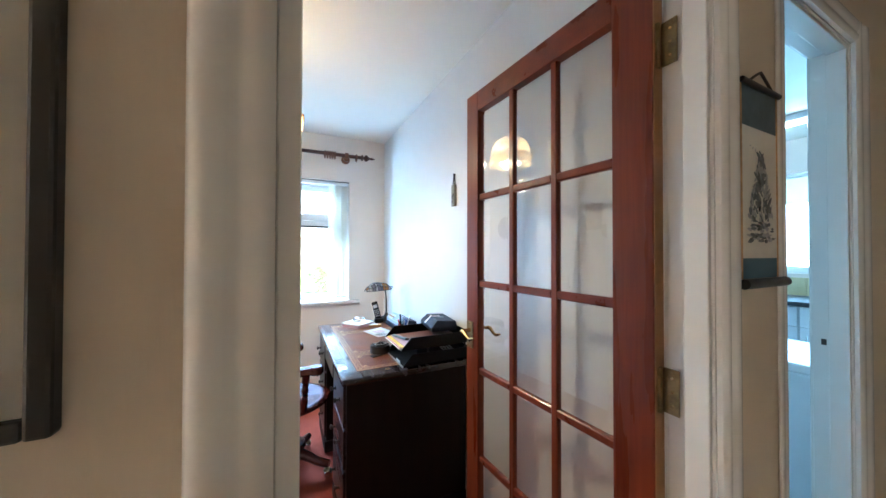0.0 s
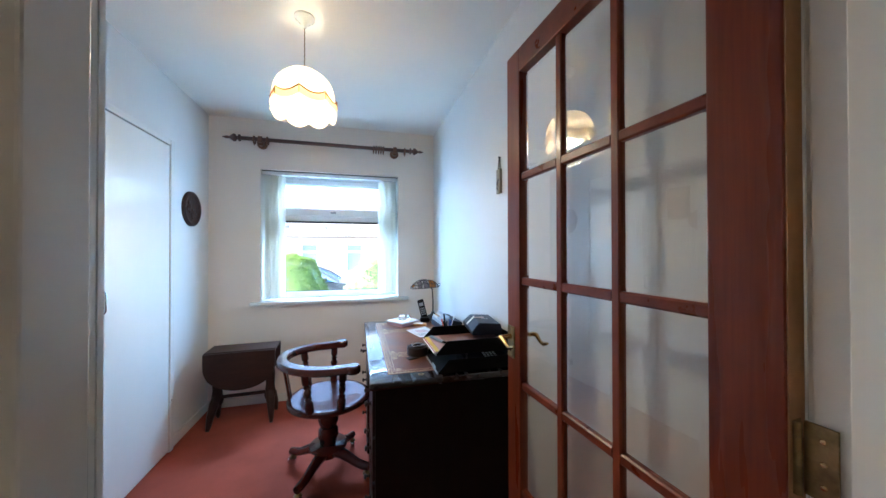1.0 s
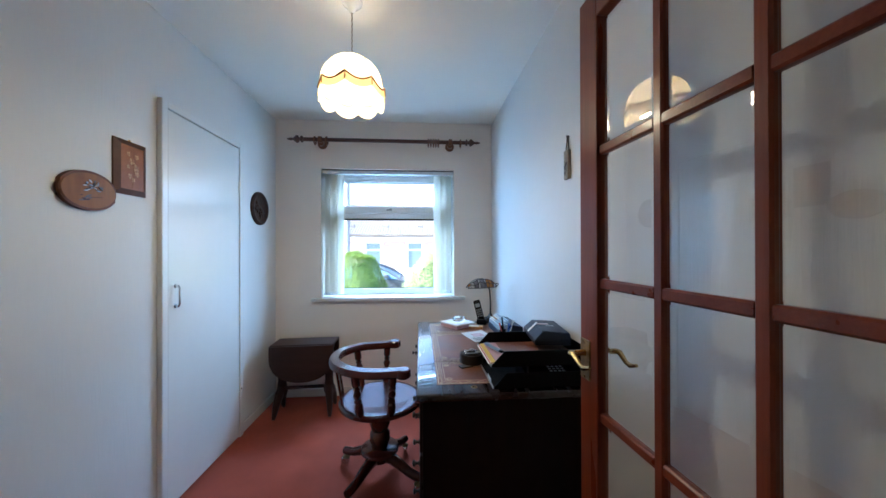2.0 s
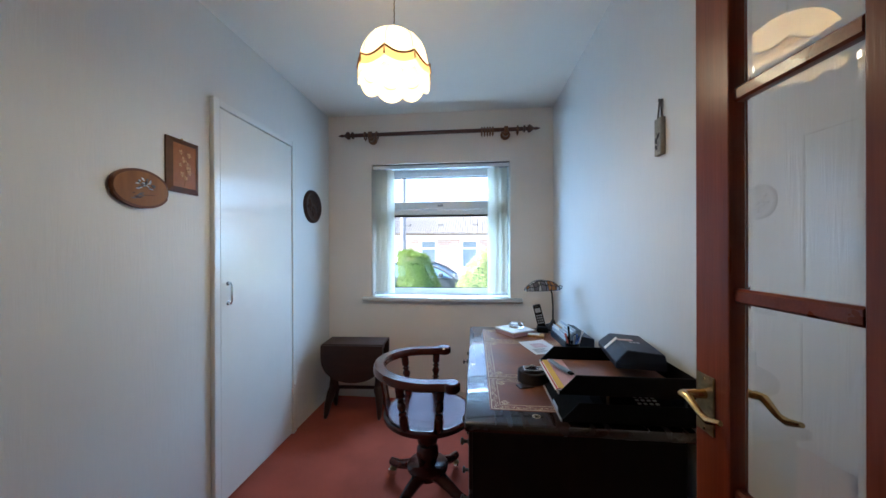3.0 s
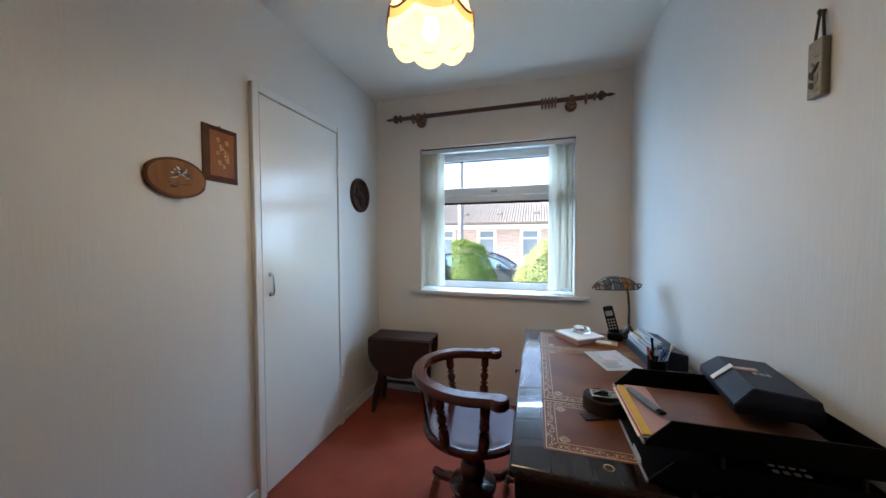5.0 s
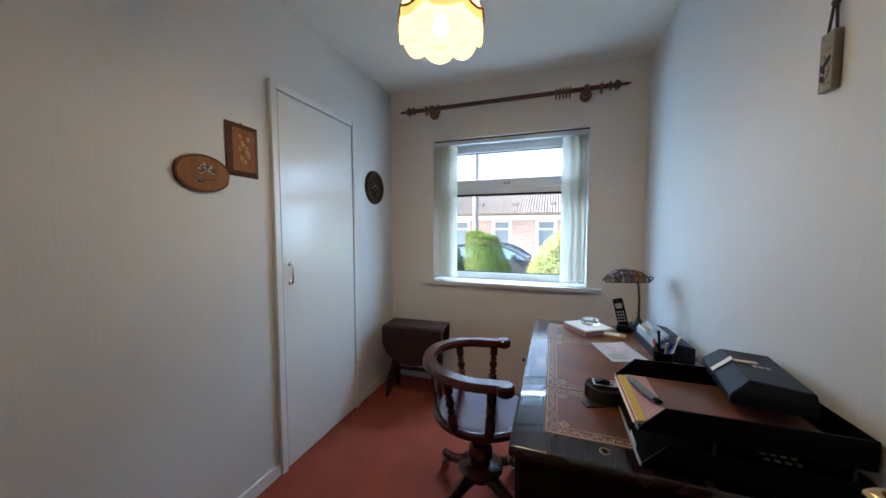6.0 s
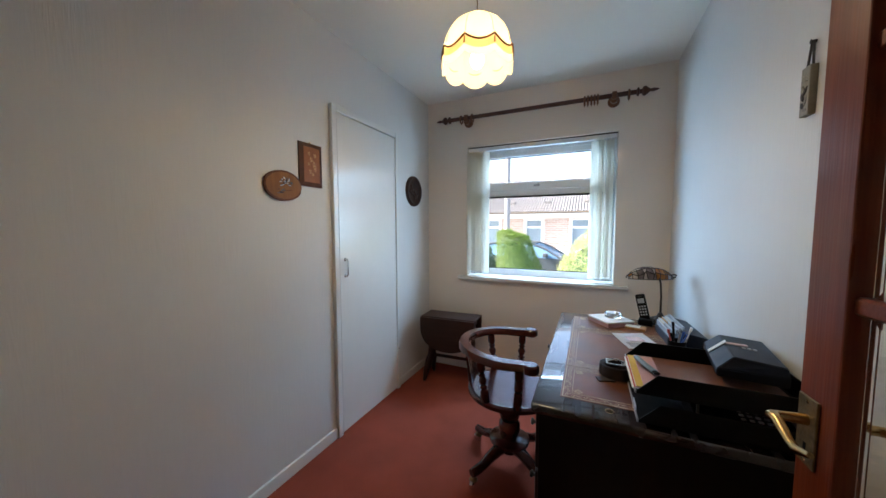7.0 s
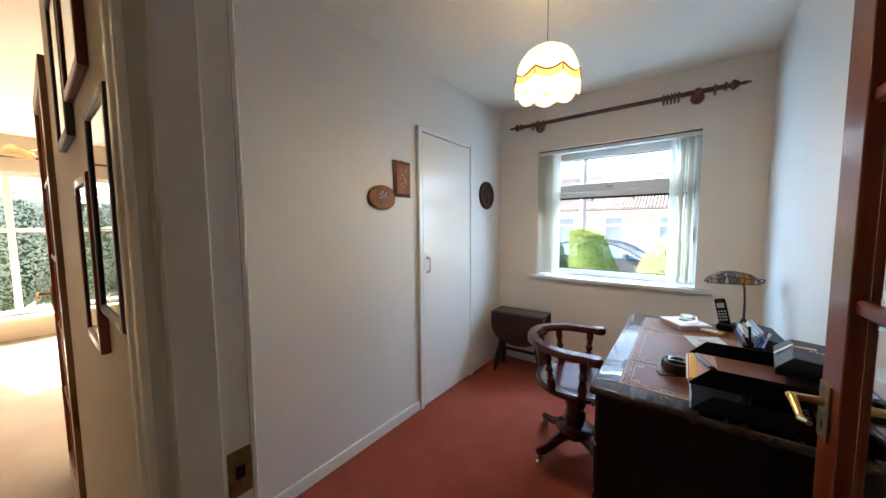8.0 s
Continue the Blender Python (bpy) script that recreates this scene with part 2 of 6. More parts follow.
    "print": mat("print", (0.10, 0.095, 0.085), 0.6, color2=(0.34, 0.31, 0.26), scale=14),
    "asphalt": mat("asphalt", (0.09, 0.09, 0.09), 0.9, vary=0.15, scale=3, bump=0.5, bscale=60),
    "grass": mat("lawn", (0.06, 0.10, 0.025), 0.9, vary=0.25, scale=4, bump=0.8, bscale=60),
    "hedge": leaf("hedge_leaf", (0.045, 0.10, 0.010), (0.125, 0.18, 0.014), 0.45),
    "bush": leaf("bush_leaf", (0.11, 0.15, 0.04), (0.34, 0.34, 0.12), 0.55),
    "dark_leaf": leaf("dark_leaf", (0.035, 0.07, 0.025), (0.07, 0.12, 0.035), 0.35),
    # pale leaves: the glare outside is put into the colour
    "glare_leaf": leaf("glare_leaf", (0.26, 0.33, 0.29), (0.42, 0.50, 0.44), 0.18),
    "twig": mat("twig", (0.10, 0.07, 0.045), 0.85, vary=0.2),
    "render": mat("painted_render", (0.72, 0.70, 0.66), 0.8, vary=0.04, scale=2, bump=0.3, bscale=60),
    "tile": mat("roof_tile", (0.10, 0.092, 0.085), 0.85, color2=(0.17, 0.158, 0.148), scale=6, bump=0.5, bscale=50, island=0.1),
    # opaque panes with reflected sky put into their blue-grey colour
    "house_glass_sky": mat("house_glass_sky", (0.22, 0.28, 0.33), 0.08, vary=0.1),
    "car_paint": mat("car_paint", (0.05, 0.06, 0.066), 0.35, vary=0.1, coat=0.2),
    # opaque blue: the sky's reflection in the car windows is painted on
    "car_glass_sky": mat("car_glass_sky", (0.22, 0.38, 0.54), 0.12, vary=0.1),
    "tyre": mat("tyre", (0.02, 0.02, 0.02), 0.85),
    "pole": mat("telegraph_wood", (0.30, 0.29, 0.29), 0.85, vary=0.15, scale=6, stretch=(3, 3, 0.2)),
    "worktop": mat("worktop", (0.03, 0.032, 0.038), 0.3, vary=0.2, scale=60),
    "unit_white": mat("unit_white", (0.72, 0.75, 0.78), 0.3, vary=0.02),
    "yellow_tile": mat("yellow_tile", (0.66, 0.60, 0.36), 0.25, vary=0.06, scale=9),
}


def brickwork(name):
    """Courses of bricks with pale joints, for walls far off."""
    m = mat(name, (0.36, 0.22, 0.17), 0.85, vary=0.15, scale=4, bump=0.3, bscale=40)
    n, l = m.node_tree.nodes, m.node_tree.links
    tc = n.new("ShaderNodeTexCoord")
    mp = n.new("ShaderNodeMapping")
    mp.inputs["Rotation"].default_value = (radians(90), 0, 0)
    b = n.new("ShaderNodeTexBrick")
    b.inputs["Scale"].default_value = 1.0
    b.inputs["Brick Width"].default_value, b.inputs["Row Height"].default_value, b.inputs["Mortar Size"].default_value = 0.225, 0.075, 0.009
    b.inputs["Color1"].default_value, b.inputs["Color2"].default_value, b.inputs["Mortar"].default_value = (0.41, 0.27, 0.215, 1), (0.50, 0.37, 0.31, 1), (0.52, 0.50, 0.47, 1)
    l.new(tc.outputs["Object"], mp.inputs["Vector"])
    l.new(mp.outputs[0], b.inputs["Vector"])
    l.new(b.outputs["Color"], n["Principled BSDF"].inputs["Base Color"])
    return m


M["brick"] = brickwork("brickwork")


# ---- mesh helpers ----
def put(name, bm, material, parent=None, label="", smooth=False, m=None):
    mesh = bpy.data.meshes.new(name)
    bmesh.ops.recalc_face_normals(bm, faces=bm.faces)
    if smooth:
        for f in bm.faces:
            f.smooth = True
        for e in bm.edges:
            if len(e.link_faces) == 2 and e.calc_face_angle(0) > 0.7:
                e.smooth = False
    bm.to_mesh(mesh)
    bm.free()
    mesh.materials.append(M[material])
    ob = new(name, mesh)
    if parent:
        ob.parent = parent
    if m is not None:
        ob.matrix_basis = m
    if label:
        tagged(ob, label)
    return ob


def part(name, bm, material, parent, label="", smooth=False, m=None):
    return put(name, bm, material, parent, label, smooth, m)


def thing(name, m, label, category, group="", kind=""):
    ob = new(name)
    ob.empty_display_size = 0.1
    ob.matrix_basis = m
    return tagged(ob, label, category, group, kind)


def add_box(bm, x0, x1, y0, y1, z0, z1, bevel=0.0, seg=2):
    vs = [bm.verts.new((x, y, z)) for x in (x0, x1) for y in (y0, y1) for z in (z0, z1)]
    fs = [bm.faces.new([vs[i] for i in q]) for q in ((0, 1, 3, 2), (4, 6, 7, 5), (0, 4, 5, 1), (2, 3, 7, 6), (0, 2, 6, 4), (1, 5, 7, 3))]
    if bevel:
        es = {e for f in fs for e in f.edges}
        bmesh.ops.bevel(bm, geom=list(es), offset=bevel, segments=seg, affect="EDGES", profile=0.5)
    return bm


def box(x0, x1, y0, y1, z0, z1, bevel=0.0, seg=2):
    return add_box(bmesh.new(), x0, x1, y0, y1, z0, z1, bevel, seg)


def add_lathe(bm, profile, seg=24, m=None):
    """Turns (radius, height) pairs round z."""
    m = m or Matrix()
    rings = []
    for r, z in profile:
        if r < 1e-5:
            rings.append([bm.verts.new(m @ Vector((0, 0, z)))])
        else:
            rings.append([bm.verts.new(m @ Vector((r * math.cos(2 * math.pi * i / seg), r * math.sin(2 * math.pi * i / seg), z))) for i in range(seg)])
    for a, b in zip(rings, rings[1:]):
        for i in range(seg):
            j = (i + 1) % seg
            if len(a) == 1 and len(b) == 1:
                continue
            if len(a) == 1:
                bm.faces.new((a[0], b[i], b[j]))
            elif len(b) == 1:
                bm.faces.new((a[i], a[j], b[0]))
            else:
                bm.faces.new((a[i], a[j], b[j], b[i]))
    for ring, flip in ((rings[0], True), (rings[-1], False)):
        if len(ring) > 1:
            bm.faces.new(ring[::-1] if flip else ring)
    return bm


def lathe(profile, seg=24, m=None):
    return add_lathe(bmesh.new(), profile, seg, m)


def add_tube(bm, pts, radius, seg=10, flat=1.0, up=(0, 0, 1)):
    """A rod along points; radius one number or one each; flat squeezes it along up."""
    pts = [Vector(p) for p in pts]
    rads = radius if isinstance(radius, (list, tuple)) else [radius] * len(pts)
    rings = []
    for i, p in enumerate(pts):
        d = (pts[min(i + 1, len(pts) - 1)] - pts[max(i - 1, 0)]).normalized()
        u = Vector(up)
        if abs(d.dot(u)) > 0.95:
            u = Vector((1, 0, 0))
        s = d.cross(u).normalized()
        u = s.cross(d).normalized()
        rings.append([bm.verts.new(p + rads[i] * (math.cos(a) * s + flat * math.sin(a) * u)) for a in (2 * math.pi * k / seg for k in range(seg))])
    for a, b in zip(rings, rings[1:]):
        for i in range(seg):
            j = (i + 1) % seg
            bm.faces.new((a[i], a[j], b[j], b[i]))
    bm.faces.new(rings[0][::-1])
    bm.faces.new(rings[-1])
    return bm


def tube(pts, radius, seg=10, flat=1.0, up=(0, 0, 1)):
    return add_tube(bmesh.new(), pts, radius, seg, flat, up)


def add_slab(bm, outline, z0, z1, bevel=0.0):
    """A flat shape given by (x, y) points, from z0 up to z1."""
    low = [bm.verts.new((x, y, z0)) for x, y in outline]
    high = [bm.verts.new((x, y, z1)) for x, y in outline]
    fs = [bm.faces.new(low[::-1]), bm.faces.new(high)]
    n = len(outline)
    for i in range(n):
        j = (i + 1) % n
        bm.faces.new((low[i], low[j], high[j], high[i]))
    if bevel:
        es = {e for f in fs for e in f.edges}
        bmesh.ops.bevel(bm, geom=list(es), offset=bevel, segments=2, affect="EDGES", profile=0.5)
    return bm


def slab(outline, z0, z1, bevel=0.0):
    return add_slab(bmesh.new(), outline, z0, z1, bevel)


def disc_outline(rx, ry, n=40):
    return [(rx * math.cos(2 * math.pi * i / n), ry * math.sin(2 * math.pi * i / n)) for i in range(n)]


def wall(name, axis, at, thick, lo, hi, top, openings, material, base=0.0):
    """A wall along axis, from at to at + thick, with openings (from, to, sill, head) through it."""
    bm = bmesh.new()

    def piece(a, b, z0, z1):
        if b - a < 1e-4 or z1 - z0 < 1e-4:
            return
        t0, t1 = sorted((at, at + thick))
        if axis == "x":
            add_box(bm, a, b, t0, t1, z0, z1)
        else:
            add_box(bm, t0, t1, a, b, z0, z1)

    spot = lo
    for a, b, z0, z1 in sorted(openings):
        piece(spot, a, base, top)
        piece(a, b, base, z0)
        piece(a, b, z1, top)
        spot = b
    piece(spot, hi, base, top)
    return tagged(put(name, bm, material), kind="structure")


# ---- the rooms ----
XL, XR, YB, YW, H = -0.757, 1.150, 0.621, 3.365, 2.425
YH = 0.535                      # hall face of the partition
DL, DR, DH = 0.250, 1.035, 1.99  # study doorway
KL, KR = 1.372, 1.885            # kitchen doorway
WX0, WX1, WZ0, WZ1 = -0.372, 0.805, 0.862, 2.0
HX0, HX1, HY0 = -1.2, 2.45, -0.62
LX = -5.6                       # living room window wall

tagged(put("floor", box(XL - 0.1, XR + 0.1, 0.58, YW + 0.1, -0.1, 0), "carpet"), "brick red short pile fitted carpet", kind="structure")
tagged(put("floor_hall", box(HX0, HX1, HY0 - 0.1, 0.58, -0.1, 0), "beige_carpet"), kind="structure")
tagged(put("floor_living_room", box(LX - 0.1, HX0, -2.3, 2.6, -0.1, 0), "beige_carpet"), "sunlit beige carpet of the living room", kind="structure")
tagged(put("floor_kitchen", box(XR + 0.1, 4.7, 0.58, 3.5, -0.1, 0), "vinyl"), kind="structure")
tagged(put("ceiling", box(XL - 0.1, XR + 0.1, 0.58, YW + 0.32, H, H + 0.1), "ceiling"), kind="structure")
tagged(put("ceiling_hall", box(HX0, HX1, HY0 - 0.1, 0.58, H, H + 0.1), "ceiling"), kind="structure")
tagged(put("ceiling_living_room", box(LX - 0.2, HX0, -2.4, 2.7, H, H + 0.1), "ceiling"), kind="structure")
tagged(put("ceiling_kitchen", box(XR + 0.1, 4.8, 0.58, 3.6, H, H + 0.1), "ceiling"), kind="structure")

wall("wall_left", "y", XL, -0.1, YB, YW, H, [], "wallpaper")
wall("wall_right", "y", XR, 0.1, YB, YW, H, [], "wallpaper")
wall("wall_window", "x", YW, 0.3, XL - 0.1, XR + 0.1, H, [(WX0, WX1, WZ0, WZ1)], "plain_wall")
wall("wall_partition_study", "x", YB, -0.045, XL - 0.1, XR + 0.1, H, [(DL - 0.03, DR + 0.03, 0, DH + 0.03)], "wallpaper")
wall("wall_partition_hall", "x", YH, 0.045, HX0, HX1, H, [(DL - 0.03, DR + 0.03, 0, DH + 0.03), (KL - 0.03, KR + 0.03, 0, DH + 0.03)], "hall_wall")
wall("wall_partition_kitchen", "x", YB, -0.045, XR + 0.1, 4.7, H, [(KL - 0.03, KR + 0.03, 0, DH + 0.03)], "plain_wall")
wall("wall_hall_back", "x", HY0, -0.1, HX0, HX1, H, [], "hall_wall")
wall("wall_hall_end", "y", HX1, 0.1, HY0 - 0.1, 0.58, H, [], "hall_wall")
wall("wall_living_door", "y", HX0, -0.1, -2.3, 2.6, H, [(-0.30, 0.565, 0, 2.36)], "hall_wall")
wall("wall_living_window", "y", LX, -0.2, -2.4, 2.7, H, [(-0.25, 2.1, 0.28, 2.0)], "hall_wall")
wall("wall_living_south", "x", -2.3, -0.1, LX, HX0, H, [], "hall_wall")
wall("wall_living_north", "x", 2.6, 0.1, LX, HX0, H, [], "hall_wall")
wall("wall_kitchen_window", "y", 4.7, 0.2, 0.58, 3.6, H, [(0.75, 2.2, 1.12, 2.1)], "plain_wall")
wall("wall_kitchen_north", "x", 3.5, 0.1, XR + 0.1, 4.7, H, [], "plain_wall")


def molding(length):
    """An architrave strip along z, 65 mm wide (x), standing out towards -y."""
    prof = [(0, 0), (0, -0.010), (0.006, -0.016), (0.016, -0.018), (0.024, -0.014), (0.030, -0.014), (0.036, -0.018), (0.052, -0.020), (0.060, -0.018), (0.065, -0.012), (0.065, 0)]
    bm = bmesh.new()
    low = [bm.verts.new((x, y, 0)) for x, y in prof]
    high = [bm.verts.new((x, y, length)) for x, y in prof]
    bm.faces.new(low)
    bm.faces.new(high[::-1])
    for i in range(len(prof)):
        j = (i + 1) % len(prof)
        bm.faces.new((low[i], low[j], high[j], high[i]))
    return bm


def doorway(name, x0, x1, stop_y, strike=None, left=(1, 1), right=1):
    """Lining, stops and architraves of a doorway in the partition."""
    e = thing(name, Matrix(), "white gloss painted door lining with moulded architrave", "door frame", kind="structure")
    for side, xa, xb in (("lining", x0 - 0.03, x0), ("lining", x1, x1 + 0.03)):
        part(side, box(xa, xb, YH - 0.002, YB + 0.002, 0, DH, 0.002), "gloss_white", e)
    part("lining", box(x0 - 0.03, x1 + 0.03, YH - 0.002, YB + 0.002, DH, DH + 0.03, 0.002), "gloss_white", e)
    part("stop", box(x0, x0 + 0.022, stop_y - 0.045, stop_y, 0, DH - 0.012, 0.002), "gloss_white", e)
    part("stop", box(x1 - 0.012, x1, stop_y - 0.045, stop_y, 0, DH - 0.012, 0.002), "gloss_white", e)
    part("stop", box(x0, x1, stop_y - 0.045, stop_y, DH - 0.012, DH, 0.002), "gloss_white", e)
    for y, s in ((YH - 0.002, 1), (YB + 0.002, -0.6)):
        part("architrave", molding(DH + 0.07), "gloss_white", e, smooth=True, m=Matrix.Translation((x0, y, 0)) @ Matrix.Diagonal((-left[0], s * left[1], 1, 1)))
        part("architrave", molding(DH + 0.07), "gloss_white", e, smooth=True, m=Matrix.Translation((x1 + 0.005, y, 0)) @ Matrix.Diagonal((right, s, 1, 1)))
        part("architrave", molding(x1 - x0 + 0.01), "gloss_white", e, smooth=True,
             m=Matrix.Translation((x0 - 0.005, y, DH + 0.005)) @ Matrix(((0, 0, 1, 0), (0, s, 0, 0), (1, 0, 0, 0), (0, 0, 0, 1))))
    if strike:
        x, y0, y1, z = strike
        pl = part("strike_plate", box(x - 0.0015, x + 0.0025, y0, y1, z - 0.033, z + 0.033, 0.001), "old_brass", e, "worn brass strike plate")
        part("slot", box(x + 0.0015, x + 0.0032, (y0 + y1) / 2 - 0.006, (y0 + y1) / 2 + 0.006, z - 0.008, z + 0.010), "black_plastic", pl)
    return e


doorway("door_frame_study", DL, DR, 0.583, (DL, 0.592, 0.6215, 0.994))
kd = doorway("door_frame_kitchen", KL, KR, 0.583, left=(0.7, 0.3), right=1.7)
kp = part("strike_plate", box(KR - 0.0025, KR + 0.001, 0.590, 0.602, 1.008, 1.028, 0.001), "dark_metal", kd)


def skirting(name, axis, at, side, lo, hi):
    bm = bmesh.new()
    a, b = sorted((at, at + side * 0.014))
    if axis == "y":
        add_box(bm, a, b, lo, hi, 0, 0.068, 0.004)
    else:
        add_box(bm, lo, hi, a, b, 0, 0.068, 0.004)
    return tagged(put(name, bm, "gloss_white"), "white gloss painted skirting board", kind="structure")


skirting("baseboard", "y", XL, 1, YB + 0.02, 2.105)
skirting("baseboard", "y", XL, 1, 2.812, YW)
skirting("baseboard", "x", YW, -1, XL + 0.015, XR - 0.015)
skirting("baseboard", "y", XR, -1, YB + 0.02, YW)
skirting("baseboard", "x", YH, -1, HX0, DL - 0.072)


# ---- study: cupboard, window, door ----
def cupboard():
    e = thing("cupboard", pose(XL, 0, 0), "built-in cupboard with flush white gloss painted door", "cupboard")
    y0, y1, top = 2.151, 2.764, 1.973
    part("frame_side", box(0.0, 0.026, y0 - 0.045, y0 - 0.007, 0, top + 0.042, 0.005), "gloss_white", e)
    part("frame_side", box(0.0, 0.026, y1 + 0.006, y1 + 0.046, 0, top + 0.042, 0.005), "gloss_white", e)
    part("frame_head", box(0.0, 0.024, y0 - 0.007, y1 + 0.006, top + 0.006, top + 0.042, 0.005), "gloss_white", e)
    d = part("door", box(0.003, 0.019, y0, y1, 0.012, top, 0.002), "gloss_white", e, "flush white painted door leaf")
    # brown strips painted in as the shade of the gap round the door
    for ya, yb in ((y0 - 0.007, y0), (y1, y1 + 0.006)):
        part("gap_shade", box(0.0005, 0.006, ya, yb, 0.01, top + 0.006), "pale_edge", e, "brown strip painted as the shade in the gap beside the door")
    part("gap_shade", box(0.0005, 0.006, y0, y1, top, top + 0.006), "pale_edge", e)
    pull = bmesh.new()
    hy, hz = y0 + 0.045, 1.05
    add_tube(pull, [(0.014, hy, hz - 0.05), (0.034, hy, hz - 0.052), (0.040, hy, hz - 0.040), (0.040, hy, hz + 0.040), (0.034, hy, hz + 0.052), (0.014, hy, hz + 0.05)], 0.0055, 10, up=(0, 1, 0))
    part("handle", pull, "chrome", d, "chrome D-shaped pull handle", True)
    for s in (-1, 1):
        part("handle_rose", lathe([(0.010, 0.0), (0.011, 0.002), (0.006, 0.005)], 16, pose(0.0185, hy, hz + s * 0.05, 0, 90, 0)), "chrome", d, smooth=True)
    for z in (1.72, 0.28):
        part("hinge", tube([(0.022, y1 + 0.002, z - 0.035), (0.022, y1 + 0.002, z + 0.035)], 0.006, 8), "gloss_white", e, smooth=True)
    part("catch", lathe([(0.006, 0), (0.006, 0.006), (0, 0.008)], 10, pose(0.020, y1 + 0.02, 0.33, 0, 90, 0)), "brass", e, smooth=True)


def window():
    e = thing("window_1", Matrix(), "white plastic window with top opening light and fixed pane", "window", kind="structure")
    y0, y1 = 3.515, 3.58
    f = 0.058
    x0, x1, z0, z1 = WX0, WX1, WZ0 + 0.002, WZ1
    zt0, zt1 = 1.572, 1.635
    part("frame_side", box(x0, x0 + f, y0, y1, z0, z1, 0.006), "upvc", e)
    part("frame_side", box(x1 - f, x1, y0, y1, z0, z1, 0.006), "upvc", e)
    part("frame_bottom", box(x0 + f, x1 - f, y0, y1, z0, z0 + f, 0.006), "upvc", e)
    part("frame_top", box(x0 + f, x1 - f, y0, y1, z1 - f, z1, 0.006), "upvc", e)
    part("transom", box(x0 + f, x1 - f, y0, y1, zt0, zt1, 0.006), "upvc", e)
    s = part("opening_light", box(x0 + f, x0 + f + 0.045, y0 - 0.014, y1 - 0.01, zt1 - 0.015, z1 - f + 0.015, 0.006), "upvc", e)
    part("sash_rail", box(x1 - f - 0.045, x1 - f, y0 - 0.014, y1 - 0.01, zt1 - 0.015, z1 - f + 0.015, 0.006), "upvc", s)
    part("sash_rail", box(x0 + f + 0.045, x1 - f - 0.045, y0 - 0.014, y1 - 0.01, zt1 - 0.015, zt1 + 0.056, 0.006), "upvc", s)
    part("sash_rail", box(x0 + f + 0.045, x1 - f - 0.045, y0 - 0.014, y1 - 0.01, z1 - f - 0.03, z1 - f + 0.015, 0.006), "upvc", s)
    h = bmesh.new()
    add_box(h, 0.185, 0.235, y0 - 0.022, y0 - 0.014, 1.646, 1.662, 0.003)
    add_tube(h, [(0.210, y0 - 0.022, 1.654), (0.210, y0 - 0.036, 1.654), (0.216, y0 - 0.042, 1.656), (0.236, y0 - 0.042, 1.660)], [0.007, 0.007, 0.007, 0.006], 10)
    part("window_handle", h, "grey_plastic", s, "small grey metal window fastener", True)
    part("gasket", box(x0 + f, x1 - f, y0 - 0.001, y0 + 0.02, zt0 - 0.014, zt0 - 0.0005), "black_plastic", e)
    part("gasket", box(x0 + f, x1 - f, y0 + 0.006, y0 + 0.02, z0 + f, z0 + f + 0.005), "black_plastic", e)
    part("gasket", box(x0 + f + 0.045, x1 - f - 0.045, y0 + 0.006, y0 + 0.02, z1 - f - 0.036, z1 - f - 0.03), "lead", e)
    part("gasket", box(x0 + f, x0 + f + 0.006, y0 + 0.004, y0 + 0.02, z0 + f, zt0 - 0.006), "black_plastic", e)
    for za, zb in ((z0 + f, zt0), (zt1 + 0.056, z1 - f - 0.03)):
        p = part("pane", box(x0 + f, x1 - f, y0 + 0.024, y0 + 0.028, za, zb), "glass", e)
        p.visible_shadow = False
    part("lock", box(x1 - 0.030, x1 - 0.018, y0 - 0.02, y0, 1.20, 1.31, 0.003), "dark_metal", e)
    tagged(put("window_sill", box(WX0 - 0.075, WX1 + 0.095, YW - 0.042, YW - 0.0005, 0.832, WZ0, 0.006), "gloss_white"), "white gloss painted window board", kind="structure")
    tagged(put("window_board", box(WX0 + 0.001, WX1 - 0.001, YW - 0.0005, y0, WZ0 - 0.001, WZ0 + 0.003), "gloss_white"), kind="structure")


